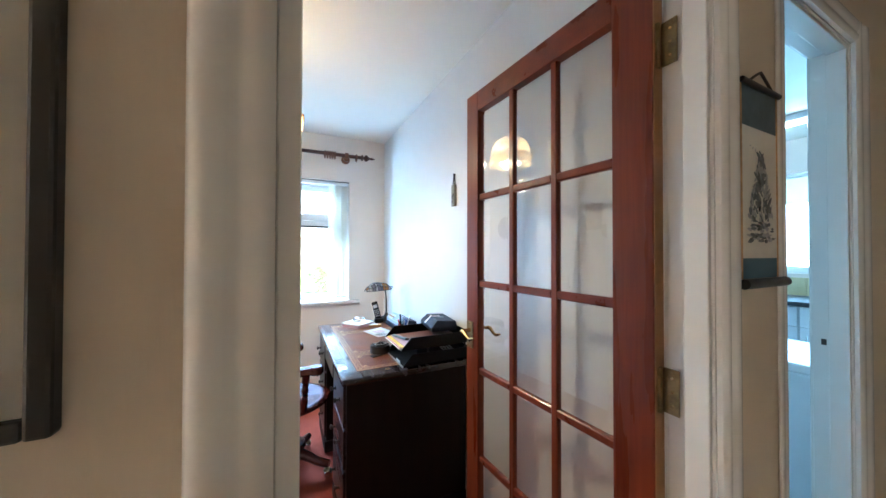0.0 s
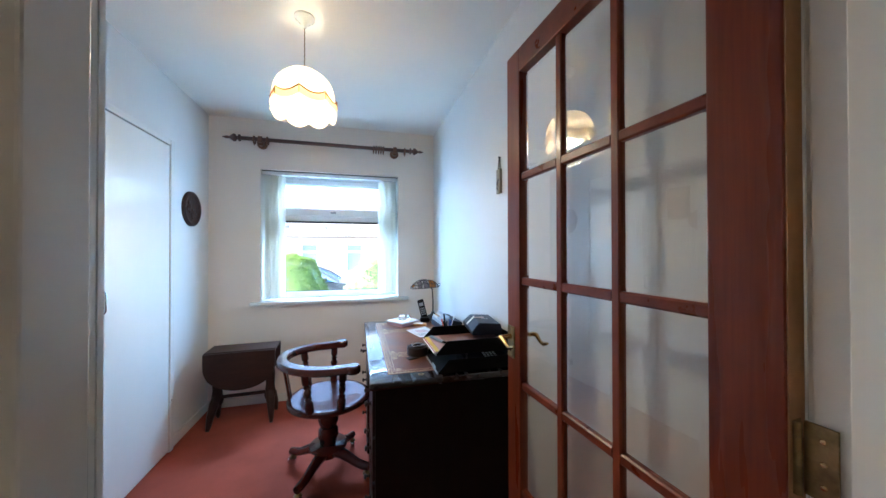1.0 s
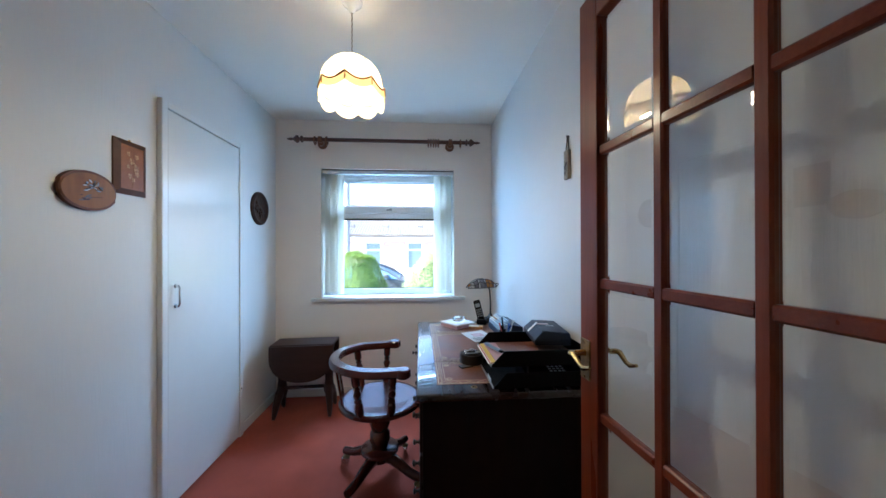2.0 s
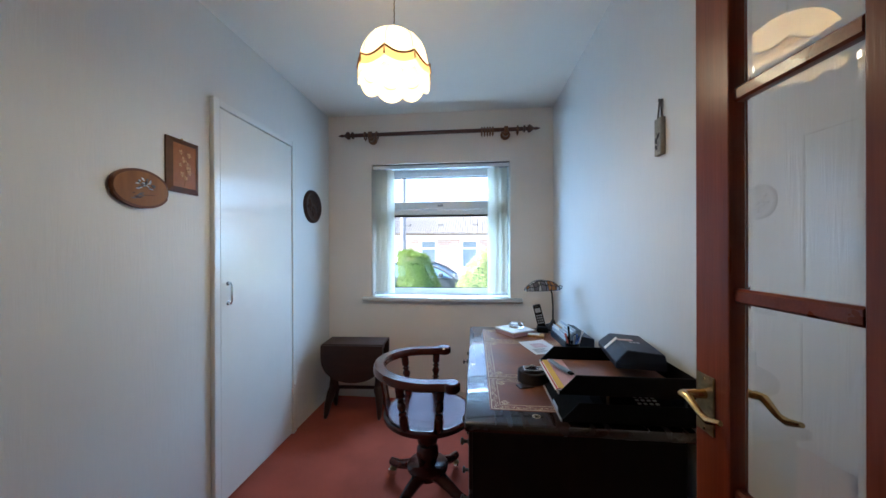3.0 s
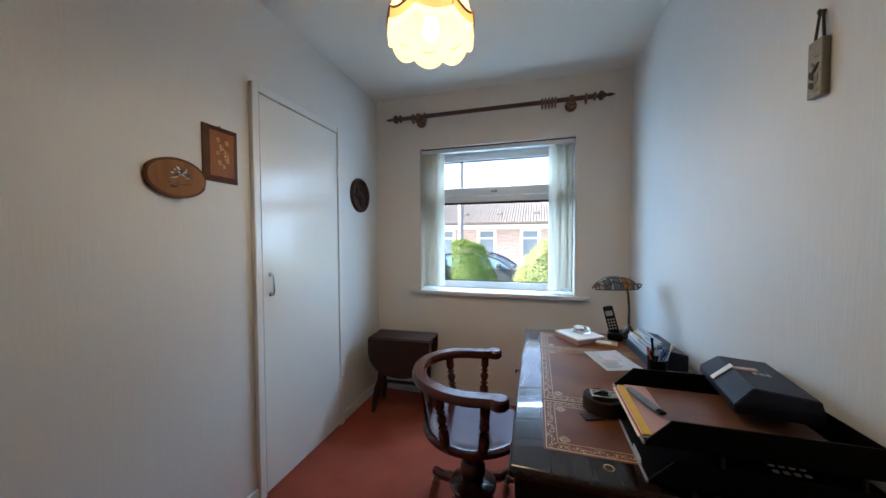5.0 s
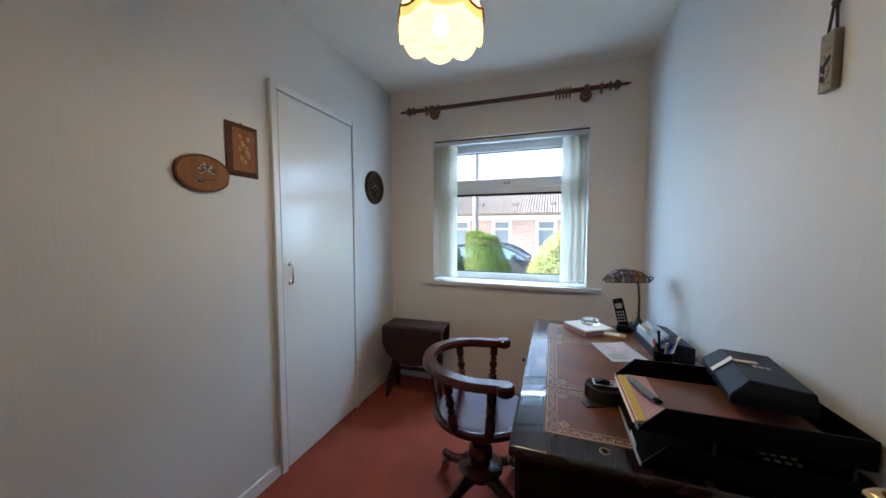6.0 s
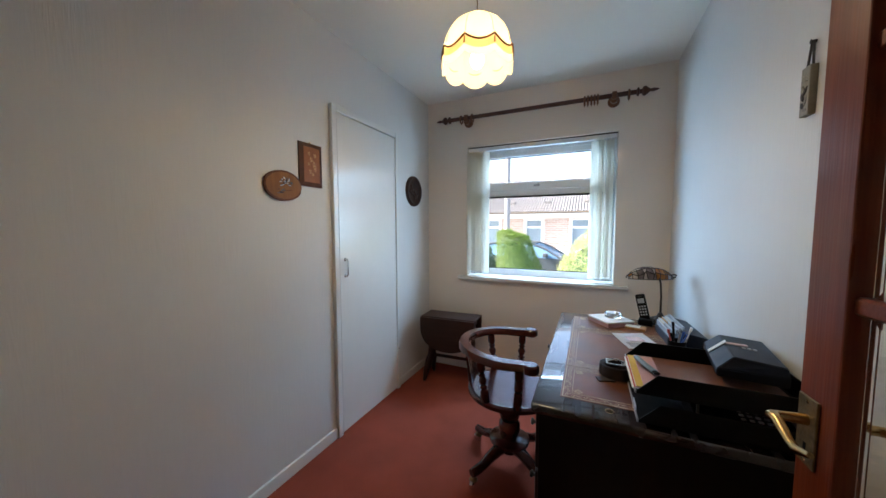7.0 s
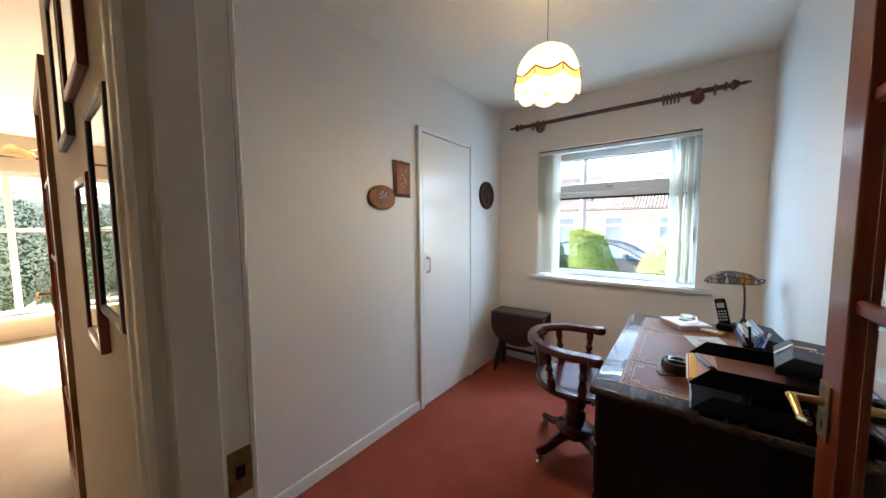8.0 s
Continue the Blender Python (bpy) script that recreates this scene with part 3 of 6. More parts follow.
def blind():
    e = thing("vertical_blind", Matrix(), "cream vertical fabric blind drawn open to both sides", "blind")
    part("headrail", box(WX0 + 0.004, WX1 - 0.004, 3.395, 3.44, WZ1 - 0.038, WZ1 - 0.006, 0.004), "upvc", e)
    # dark strip added as the shadow line over the headrail
    part("rail_gap_shade", box(WX0 + 0.002, WX1 - 0.002, 3.391, 3.398, WZ1 - 0.009, WZ1 - 0.001, 0.001), "lead", e, "dark strip painted as the shadow gap above the rail")
    def slat(x, turn):
        bm = bmesh.new()
        w, n = 0.089, 5
        rows = []
        for z in (0.885, WZ1 - 0.04):
            rows.append([(w * (i / n - 0.5), 0.006 * math.sin(math.pi * i / n), z) for i in range(n + 1)])
        vs = [[bm.verts.new(p) for p in r] for r in rows]
        for i in range(n):
            bm.faces.new((vs[0][i], vs[0][i + 1], vs[1][i + 1], vs[1][i]))
        bmesh.ops.solidify(bm, geom=list(bm.faces), thickness=0.0008)
        s = part("slat", bm, "blind", e, smooth=True, m=pose(x, 3.418, 0, 0, 0, turn))
        part("weight", box(-0.042, 0.042, -0.002, 0.003, 0.887, 0.902), "upvc", s)

    for i in range(6):
        slat(WX0 + 0.030 + i * 0.027, (84, 70, 80, 68, 84, 72)[i])
    for i in range(6):
        slat(WX1 - 0.030 - i * 0.0265, -(82, 70, 84, 68, 80, 66)[i])
    bead = bmesh.new()
    add_tube(bead, [(WX1 - 0.012, 3.40, WZ1 - 0.04), (WX1 - 0.012, 3.40, 1.05)], 0.0018, 6)
    part("cord", bead, "upvc", e)


def curtain_pole():
    e = thing("curtain_pole", pose(0.2, 3.292, 2.229), "dark wooden curtain pole with turned finials and rings, no curtains", "curtain pole")
    part("pole", tube([(-0.70, 0, 0), (0.70, 0, 0)], 0.0160, 14), "pole_wood", e, smooth=True)
    prof = [(0.016, 0), (0.028, 0.004), (0.028, 0.013), (0.015, 0.019), (0.014, 0.03), (0.030, 0.040), (0.032, 0.052), (0.018, 0.070), (0.009, 0.082), (0.010, 0.09), (0.012, 0.10), (0.006, 0.125), (0, 0.137)]
    for s in (-1, 1):
        part("finial", lathe(prof, 18, pose(s * 0.70, 0, 0, 0, 90 * s, 0)), "pole_wood", e, smooth=True)
    for x in (-0.555, 0.565):
        b = bmesh.new()
        add_lathe(b, [(0.040, 0), (0.040, 0.011), (0.023, 0.020), (0.022, 0.05), (0.026, 0.058), (0.026, 0.066)], 18, pose(x, 0.0722, -0.022, 90, 0, 0))
        add_tube(b, [(x - 0.012, 0, 0), (x + 0.012, 0, 0)], 0.027, 16)
        add_box(b, x - 0.016, x + 0.016, -0.022, 0.030, -0.028, 0.022, 0.005)
        part("bracket", b, "ring_wood", e, "turned wooden wall bracket", True)
    for x in (-0.60, -0.50, 0.372, 0.394, 0.417, 0.438, 0.459, 0.655):
        r = bmesh.new()
        rot = pose(x, 0, -0.009, 0, 90, 0)
        ring = [rot @ Vector((0.030 * math.cos(a), 0.030 * math.sin(a), 0)) for a in (2 * math.pi * k / 24 for k in range(25))]
        add_tube(r, ring, 0.0066, 8, up=(1, 0, 0))
        c = part("ring", r, "ring_wood", e, smooth=True)
        part("eye", tube([(x, 0, -0.043), (x, 0, -0.054)], 0.002, 6), "brass", c)


def bevelled_pane(hw, hh, edge=0.016):
    """A pane of bevelled glass, its slanted margin on the +y face."""
    bm = bmesh.new()
    rings = [[bm.verts.new((sx * (hw - k), y, sz * (hh - k))) for sx, sz in ((-1, -1), (1, -1), (1, 1), (-1, 1))] for k, y in ((0, -0.002), (0, 0.0008), (edge, 0.0024))]
    bm.faces.new(rings[0][::-1])
    bm.faces.new(rings[2])
    for a, b in zip(rings, rings[1:]):
        for i in range(4):
            j = (i + 1) % 4
            bm.faces.new((a[i], a[j], b[j], b[i]))
    return bm


def glazed_door(name, hinge, turn, label):
    """A mahogany door with fifteen panes; u runs from the hinge edge along -x when shut."""
    W, T, D = 0.762, 1.981, 0.040
    e = thing(name, pose(*hinge, 0.006, 0, 0, turn) if len(hinge) == 2 else pose(*hinge, 0, 0, turn), label, "door")
    st, sh, top, low = 0.081, 0.099, 0.082, 0.106
    # x: from hinge (0) to latch (W); y: 0 is the face seen from the study, D behind
    part("stile", box(0, sh, 0, D, 0, T, 0.003), "mahogany", e)
    part("stile", box(W - st, W, 0, D, 0, T, 0.003), "mahogany", e)
    part("rail", box(sh, W - st, 0, D, T - top, T, 0.003), "mahogany_rail", e)
    part("rail", box(sh, W - st, 0, D, 0, low, 0.003), "mahogany_rail", e)
    pw = (W - st - sh) / 3
    ph = (T - top - low) / 5

    def bar(a, b, horizontal):
        bm = bmesh.new()
        prof = [(-0.013, D * 0.30), (-0.009, 0.008), (-0.004, 0.003), (0.004, 0.003), (0.009, 0.008), (0.013, D * 0.30), (0.013, D * 0.7), (0.009, D - 0.008), (-0.009, D - 0.008), (-0.013, D * 0.7)]
        rings = []
        for end in (a, b):
            rings.append([bm.verts.new((end[0], y, end[1] + k) if horizontal else (end[0] + k, y, end[1])) for k, y in prof])
        bm.faces.new(rings[0])
        bm.faces.new(rings[1][::-1])
        for i in range(len(prof)):
            j = (i + 1) % len(prof)
            bm.faces.new((rings[0][i], rings[0][j], rings[1][j], rings[1][i]))
        return bm

    for i in (1, 2):
        part("glazing_bar", bar((sh + i * pw, low), (sh + i * pw, T - top), False), "mahogany", e, smooth=True)
    for j in range(1, 5):
        for i in range(3):
            g0 = 0 if i == 0 else 0.0125
            g1 = 0 if i == 2 else 0.0125
            part("glazing_bar", bar((sh + i * pw + g0, low + j * ph), (sh + (i + 1) * pw - g1, low + j * ph), True), "mahogany_rail", e, smooth=True)
    for j in range(5):
        for i in range(3):
            p = part("pane", bevelled_pane(pw / 2 - 0.009, ph / 2 - 0.009), "obscure", e, m=pose(sh + (i + 0.5) * pw, D / 2, low + (j + 0.5) * ph, 0, 0, -0.35 - 0.15 * (j % 2)))
            p.visible_shadow = False
    part("edge", box(-0.0012, 0.0005, 0.002, D - 0.002, 0.002, T - 0.002), "pale_edge", e)
    for side, y in ((-1, 0.0), (1, D)):
        pl = part("handle_plate", box(W - 0.050, W - 0.006, *sorted((y, y + side * 0.004)), 0.908, 1.020, 0.0015), "old_brass", e, "brass lever handle plate")
        ux, uz, yy = W - 0.028, 0.982, y + side * 0.004
        part("handle", tube([(ux, yy, uz), (ux, yy + side * 0.035, uz), (ux - 0.008, yy + side * 0.046, uz + 0.002), (ux - 0.022, yy + side * 0.046, uz + 0.003), (ux - 0.050, yy + side * 0.044, uz - 0.015), (ux - 0.066, yy + side * 0.044, uz - 0.018), (ux - 0.092, yy + side * 0.042, uz - 0.009)],
                            [0.009, 0.0075, 0.0085, 0.008, 0.006, 0.007, 0.0045], 12), "brass", pl, "polished brass scroll lever", True)
        part("keyhole", box(ux - 0.003, ux + 0.003, *sorted((yy - side * 0.0005, yy + side * 0.0006)), 0.930, 0.944), "black_plastic", pl)
        for zz in (0.915, 1.012):
            part("screw", lathe([(0.0035, 0), (0.0028, 0.001), (0, 0.0012)], 10, pose(ux, yy - 0.0002 * side, zz, -90 * side, 0, 0)), "brass", pl)
        part("escutcheon", lathe([(0.012, 0), (0.012, 0.002), (0.008, 0.004)], 16, pose(ux, yy - 0.001 * side, uz, 90 * side, 0, 0)), "brass", pl, smooth=True)
    return e, W, T, D
cupboard()
window()
blind()
curtain_pole()

# the study door, hinged at the right jamb and standing open against the wall
sd, sdw, sdt, sdd = glazed_door("study_door", (1.042, 0.634), 93.0, "open reddish mahogany door with fifteen bevelled glass panes")
for hz in (0.22, 1.008, 1.79):
    hb = thing("hinge", pose(1.006, 0.63, hz), "worn brass butt hinge on the door jamb", "hinge", "hinges of the study door")
    part("leaf", box(0.0195, 0.0235, -0.036, -0.003, -0.05, 0.05, 0.0008), "old_brass", hb)
    part("leaf", box(-0.0015, 0.024, 0.0012, 0.0036, -0.05, 0.05, 0.0008), "old_brass", hb)
    for k in range(5):
        part("knuckle", tube([(0.010, -0.001, -0.05 + k * 0.02), (0.010, -0.001, -0.0308 + k * 0.02)], 0.0055, 10), "old_brass", hb, smooth=True)
    for k in (-0.03, 0.0, 0.03):
        part("screw", lathe([(0.004, 0), (0.003, 0.0012), (0, 0.0014)], 8, pose(0.0196, -0.022, k, 0, -90, 0)), "brass", hb)


# ---- study: furniture ----
def pendant():
    e = thing("pendant_lamp", pose(0.185, 1.985, 0), "lit ceiling pendant with scalloped cream fringed fabric shade", "lamp")
    part("ceiling_rose", lathe([(0.047, H), (0.047, H - 0.008), (0.036, H - 0.018), (0.034, H - 0.022), (0.020, H - 0.030), (0.012, H - 0.048), (0.004, H - 0.052)], 28), "upvc", e, "white plastic ceiling rose", True)
    cord = bmesh.new()
    add_tube(cord, [(0.0009 * math.cos(i * 1.1), 0.0009 * math.sin(i * 1.1), H - 0.05 - i * 0.0045) for i in range(58)], 0.0022, 6)
    part("cord", cord, "old_brass", e, "twisted brown flex")
    n, seg = 8, 128
    sh = bmesh.new()
    bands = [(0.036, 2.219), (0.082, 2.206), (0.108, 2.180), (0.128, 2.148), (0.141, 2.110), (0.148, 2.066), (0.151, 2.022), (0.1535, 1.985)]
    rings = []
    for r, z in bands:
        rings.append([sh.verts.new((r * (1 - 0.028 * abs(math.cos(n * a / 2)) ** 6) * math.cos(a), r * (1 - 0.028 * abs(math.cos(n * a / 2)) ** 6) * math.sin(a), z)) for a in (2 * math.pi * i / seg for i in range(seg))])
    rings.append([sh.verts.new((0.154 * math.cos(a), 0.154 * math.sin(a), 1.958 - 0.034 * abs(math.sin(n * a / 2)) ** 0.8)) for a in (2 * math.pi * i / seg for i in range(seg))])
    for a, b in zip(rings, rings[1:]):
        for i in range(seg):
            sh.faces.new((a[i], a[(i + 1) % seg], b[(i + 1) % seg], b[i]))
    s = part("shade", sh, "shade", e, "cream fabric shade with scalloped panels", True, Matrix.Translation((0, 0, 0.541)) @ Matrix.Diagonal((0.95, 0.95, 0.727, 1)))
    fr = bmesh.new()
    top = [fr.verts.new((0.1525 * math.cos(a), 0.1525 * math.sin(a), 2.045 - 0.038 * abs(math.sin(n * a / 2)) ** 0.9)) for a in (2 * math.pi * i / seg for i in range(seg))]
    low = [fr.verts.new(((0.1565 + 0.0015 * (i % 2)) * math.cos(2 * math.pi * i / seg), (0.1565 + 0.0015 * (i % 2)) * math.sin(2 * math.pi * i / seg), 1.992 - 0.030 * abs(math.sin(n * math.pi * i / seg)) ** 0.9)) for i in range(seg)]
    for i in range(seg):
        fr.faces.new((top[i], top[(i + 1) % seg], low[(i + 1) % seg], low[i]))
    part("fringe", fr, "fringe", s, "hanging cream fringe", True)
    br = bmesh.new()
    ring = [(0.1545 * math.cos(a), 0.1545 * math.sin(a), 2.047 - 0.038 * abs(math.sin(n * a / 2)) ** 0.9) for a in (2 * math.pi * i / 160 for i in range(161))]
    add_tube(br, ring, 0.0045, 6)
    part("braid", br, "trim_brown", s, "brown scalloped braid")
    ribs = bmesh.new()
    for k in range(n):
        a = 2 * math.pi * k / n
        add_tube(ribs, [(r * 0.980 * math.cos(a), r * 0.980 * math.sin(a), z) for r, z in bands[:6]], 0.0014, 5)
    part("seam", ribs, "trim_pale", s)
    for k in range(n):
        a = 2 * math.pi * k / n
        part("tassel", tube([(0.157 * math.cos(a), 0.157 * math.sin(a), 2.047), (0.159 * math.cos(a), 0.159 * math.sin(a), 1.997)], [0.0022, 0.0030], 6), "trim_pale", s)
    part("lampholder", lathe([(0.010, 2.135), (0.02, 2.125), (0.02, 2.065), (0.014, 2.055)], 14), "upvc", e, smooth=True)
    b = part("bulb", lathe([(0.012, 2.055), (0.016, 2.04), (0.028, 2.00), (0.026, 1.982), (0.015, 1.966), (0, 1.962)], 16), "bulb", e, smooth=True)
    b.visible_shadow = False
    return e


pendant()


def desk():
    x0, x1, y0, y1, zt = 0.480, 1.134, 1.640, 2.815, 0.757
    e = thing("desk", Matrix(), "dark mahogany pedestal desk with tooled brown leather top", "desk")
    t = part("top", box(x0, x1, y0, y1, zt - 0.030, zt, 0.008, 3), "desk_wood", e, smooth=True)
    lx0, lx1, ly0, ly1 = 0.560, 1.050, 1.722, 2.735
    cuts = [ly0, ly0 + 0.255, ly1 - 0.255, ly1]
    for a, b in zip(cuts, cuts[1:]):
        q = part("leather", box(lx0, lx1, a + 0.001, b - 0.001, zt - 0.002, zt + 0.0012), "leather", t, "worn brown leather panel with gold tooling")

    def border(a, b, ya, yb, w, name):
        bm = bmesh.new()
        z0, z1 = zt + 0.001, zt + 0.0018
        add_box(bm, a, b, ya, ya + w, z0, z1)
        add_box(bm, a, b, yb - w, yb, z0, z1)
        add_box(bm, a, a + w, ya + w, yb - w, z0, z1)
        add_box(bm, b - w, b, ya + w, yb - w, z0, z1)
        part(name, bm, "gold", t)

    for a, b in zip(cuts, cuts[1:]):
        border(lx0 + 0.006, lx1 - 0.006, a + 0.006, b - 0.006, 0.0022, "gold_line")
        border(lx0 + 0.034, lx1 - 0.034, a + 0.034, b - 0.034, 0.0016, "gold_line")
    # leafy band of small tooled curls between the lines
    band = bmesh.new()

    def curl(cx, cy, turn, s):
        pts = [(cx + s * (0.2 + 0.8 * k / 9) * math.cos(turn + k * 0.55), cy + s * (0.2 + 0.8 * k / 9) * math.sin(turn + k * 0.55), zt + 0.0014) for k in range(10)]
        add_tube(band, pts, 0.0009, 4, 0.4)

    for a, b in zip(cuts, cuts[1:]):
        k = 0
        y = a + 0.020
        while y < b - 0.016:
            for x in (lx0 + 0.020, lx1 - 0.020):
                curl(x + 0.003 * math.sin(1.3 * k), y, 1.6 * k, 0.0085)
            y += 0.0125
            k += 1
        x = lx0 + 0.036
        while x < lx1 - 0.03:
            for yy in (a + 0.020, b - 0.020):
                curl(x, yy + 0.003 * math.sin(1.3 * k), 1.9 * k, 0.0085)
            x += 0.0125
            k += 1
        for cx in (lx0 + 0.052, lx1 - 0.052):
            for cy in (a + 0.052, b - 0.052):
                for j in range(4):
                    curl(cx, cy, j * 1.57, 0.014)
    tagged(part("gold_scroll", band, "gold", t), kind="stuff")
    for ya, yb in ((y0 + 0.022, y0 + 0.385), (y1 - 0.385, y1 - 0.022)):
        px0, px1 = x0 + 0.024, x1 - 0.02
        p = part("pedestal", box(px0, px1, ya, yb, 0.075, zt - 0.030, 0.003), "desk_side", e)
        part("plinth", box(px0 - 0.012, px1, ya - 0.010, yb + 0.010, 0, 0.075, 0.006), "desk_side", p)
        zs = [0.085, 0.335, 0.520, 0.722]
        for za, zb in zip(zs, zs[1:]):
            d = part("drawer", box(px0 - 0.012, px0 + 0.002, ya + 0.016, yb - 0.016, za + 0.006, zb - 0.006, 0.005), "drawer_wood", p)
            yc, zc = (ya + yb) / 2, (za + zb) / 2
            for s in (-1, 1):
                part("knob", lathe([(0.010, 0), (0.011, 0.002), (0.005, 0.006), (0.006, 0.016), (0.012, 0.021), (0.011, 0.027), (0, 0.030)], 14, pose(px0 - 0.012, yc + s * 0.07, zc, 0, -90, 0)), "dark_metal", d, "small dark drawer knob", True)
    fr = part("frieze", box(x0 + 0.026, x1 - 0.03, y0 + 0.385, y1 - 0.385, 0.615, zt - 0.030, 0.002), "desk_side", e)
    d = part("drawer", box(x0 + 0.012, x0 + 0.028, y0 + 0.40, y1 - 0.40, 0.622, zt - 0.036, 0.005), "drawer_wood", fr)
    k = bmesh.new()
    add_tube(k, [(x0 + 0.012, 2.38, 0.675), (x0 - 0.022, 2.38, 0.675)], 0.003, 8)
    add_box(k, x0 - 0.030, x0 - 0.022, 2.370, 2.390, 0.667, 0.683, 0.002)
    part("key", k, "dark_metal", d, "small dark key in the drawer lock")
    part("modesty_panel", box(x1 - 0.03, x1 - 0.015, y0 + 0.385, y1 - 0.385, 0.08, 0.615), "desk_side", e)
    part("coaster_mark", lathe([(0.012, 0), (0.012, 0.0008), (0.0102, 0.0008), (0.0102, 0)], 20, pose(0.70, 1.695, zt)), "gold", e)
    return e


desk()


def chair():
    e = thing("swivel_chair", pose(0.268, 2.312, 0, 0, 0, 9), "dark reddish wooden captain's swivel chair on castors", "chair")
    # seat: rounded, slightly dished
    n = 48
    rings = []
    bm = bmesh.new()
    for r, z in ((0.0, 0.444), (0.08, 0.445), (0.15, 0.449), (0.19, 0.454), (0.208, 0.454), (0.218, 0.447), (0.218, 0.430), (0.205, 0.420), (0.0, 0.420)):
        rings.append([bm.verts.new((r * 1.02 * math.cos(a) * (1.0 if math.cos(a) < 0 else 1.06), r * 1.05 * math.sin(a), z)) for a in (2 * math.pi * i / n for i in range(n))])
    for a, b in zip(rings, rings[1:]):
        for i in range(n):
            bm.faces.new((a[i], a[(i + 1) % n], b[(i + 1) % n], b[i]))
    bmesh.ops.remove_doubles(bm, verts=bm.verts, dist=1e-5)
    part("seat", bm, "chair_wood", e, "polished reddish wooden seat", True)
    # horseshoe arm rail
    R = 0.243
    path = [(0.098, -R - 0.010), (0.075, -R - 0.004), (0.04, -R)]
    path += [(R * -math.sin(a), -R * math.cos(a)) for a in (math.pi * i / 26 for i in range(27))]
    path += [(0.04, R), (0.075, R + 0.004), (0.098, R + 0.010)]
    rail = bmesh.new()
    prof = [(-0.030, -0.012), (-0.030, 0.008), (-0.022, 0.018), (0.022, 0.020), (0.030, 0.010), (0.030, -0.012), (0.022, -0.020), (-0.022, -0.020)]
    rr = []
    for i, (x, y) in enumerate(path):
        a, b = path[max(i - 1, 0)], path[min(i + 1, len(path) - 1)]
        d = Vector((b[0] - a[0], b[1] - a[1])).normalized()
        s = Vector((d.y, -d.x))
        back = max(0, -x / R)
        z = 0.672 + 0.010 * back
        rr.append([rail.verts.new((x + s.x * p, y + s.y * p, z + q)) for p, q in prof])
    for a, b in zip(rr, rr[1:]):
        for i in range(8):
            rail.faces.new((a[i], a[(i + 1) % 8], b[(i + 1) % 8], b[i]))
    rail.faces.new(rr[0])
    rail.faces.new(rr[-1][::-1])
    r = part("arm_rail", rail, "chair_wood", e, "curved polished horseshoe arm rail", True)
    for s in (-1, 1):
        part("arm_end", lathe([(0.0, -0.0225), (0.030, -0.0225), (0.038, -0.014), (0.038, 0.012), (0.030, 0.021), (0, 0.0225)], 24, pose(0.104, s * (R + 0.012), 0.672)), "chair_wood", r, smooth=True)
    prof = [(0.019, 0), (0.021, 0.004), (0.022, 0.056), (0.020, 0.062), (0.012, 0.067), (0.012, 0.070), (0.020, 0.076), (0.020, 0.080), (0.012, 0.086), (0.016, 0.096), (0.021, 0.108), (0.021, 0.114), (0.016, 0.124), (0.011, 0.130), (0.019, 0.136), (0.019, 0.140), (0.011, 0.146), (0.018, 0.154), (0.020, 0.160), (0.020, 0.205)]
    for ang in (77, 122, -77, -122):
        a = radians(ang)
        x, y = (0.188 if abs(ang) < 90 else 0.205) * math.cos(a) + 0.005, 0.213 * math.sin(a)
        tip = Vector(((R + 0.0) * math.cos(a) if abs(ang) > 90 else 0.055, (R - 0.002) * math.sin(a) if abs(ang) > 90 else math.copysign(R, ang), 0.660))
        foot = Vector((x, y, 0.448))
        d = tip - foot
        m = Matrix.Translation(foot) @ d.to_track_quat("Z", "Y").to_matrix().to_4x4() @ Matrix.Diagonal((1, 1, d.length / 0.205, 1))
        part("spindle", lathe(prof, 16, m), "chair_wood", e, smooth=True)
    spl = bmesh.new()
    ang = [radians(180 + k) for k in (-16, -8, 0, 8, 16)]
    lo = [[spl.verts.new((q * math.cos(a), q * math.sin(a), 0.45)) for a in ang] for q in (0.200, 0.210)]
    hi = [[spl.verts.new((q * math.cos(a), q * math.sin(a), 0.668)) for a in ang] for q in (0.236, 0.246)]
    for i in range(4):
        spl.faces.new((lo[0][i], lo[0][i + 1], hi[0][i + 1], hi[0][i]))
        spl.faces.new((lo[1][i], hi[1][i], hi[1][i + 1], lo[1][i + 1]))
    for i in (0, 4):
        spl.faces.new((lo[0][i], hi[0][i], hi[1][i], lo[1][i]))
    part("splat", spl, "chair_wood", e)
    part("column", lathe([(0.075, 0.418), (0.075, 0.405), (0.048, 0.395), (0.046, 0.36), (0.056, 0.345), (0.058, 0.31), (0.050, 0.285), (0.043, 0.27), (0.055, 0.255), (0.057, 0.22), (0.046, 0.19), (0.050, 0.17), (0.050, 0.10)], 28), "chair_wood", e, "turned swivel column", True)
    part("collar", lathe([(0.0, 0.150), (0.095, 0.150), (0.105, 0.158), (0.105, 0.170), (0.095, 0.178), (0.0, 0.182)], 36), "chair_wood", e, smooth=True)
    for k in range(4):
        a = radians(50 + 90 * k)
        leg = bmesh.new()
        pts = [(0.03, 0.130), (0.09, 0.128), (0.14, 0.112), (0.19, 0.090), (0.235, 0.082), (0.262, 0.080)]
        add_tube(leg, [(r * math.cos(a), r * math.sin(a), z) for r, z in pts], [0.030, 0.030, 0.026, 0.023, 0.023, 0.020], 10, 1.0)
        lg = part("leg", leg, "chair_wood", e, smooth=True)
        cx, cy = 0.250 * math.cos(a), 0.250 * math.sin(a)
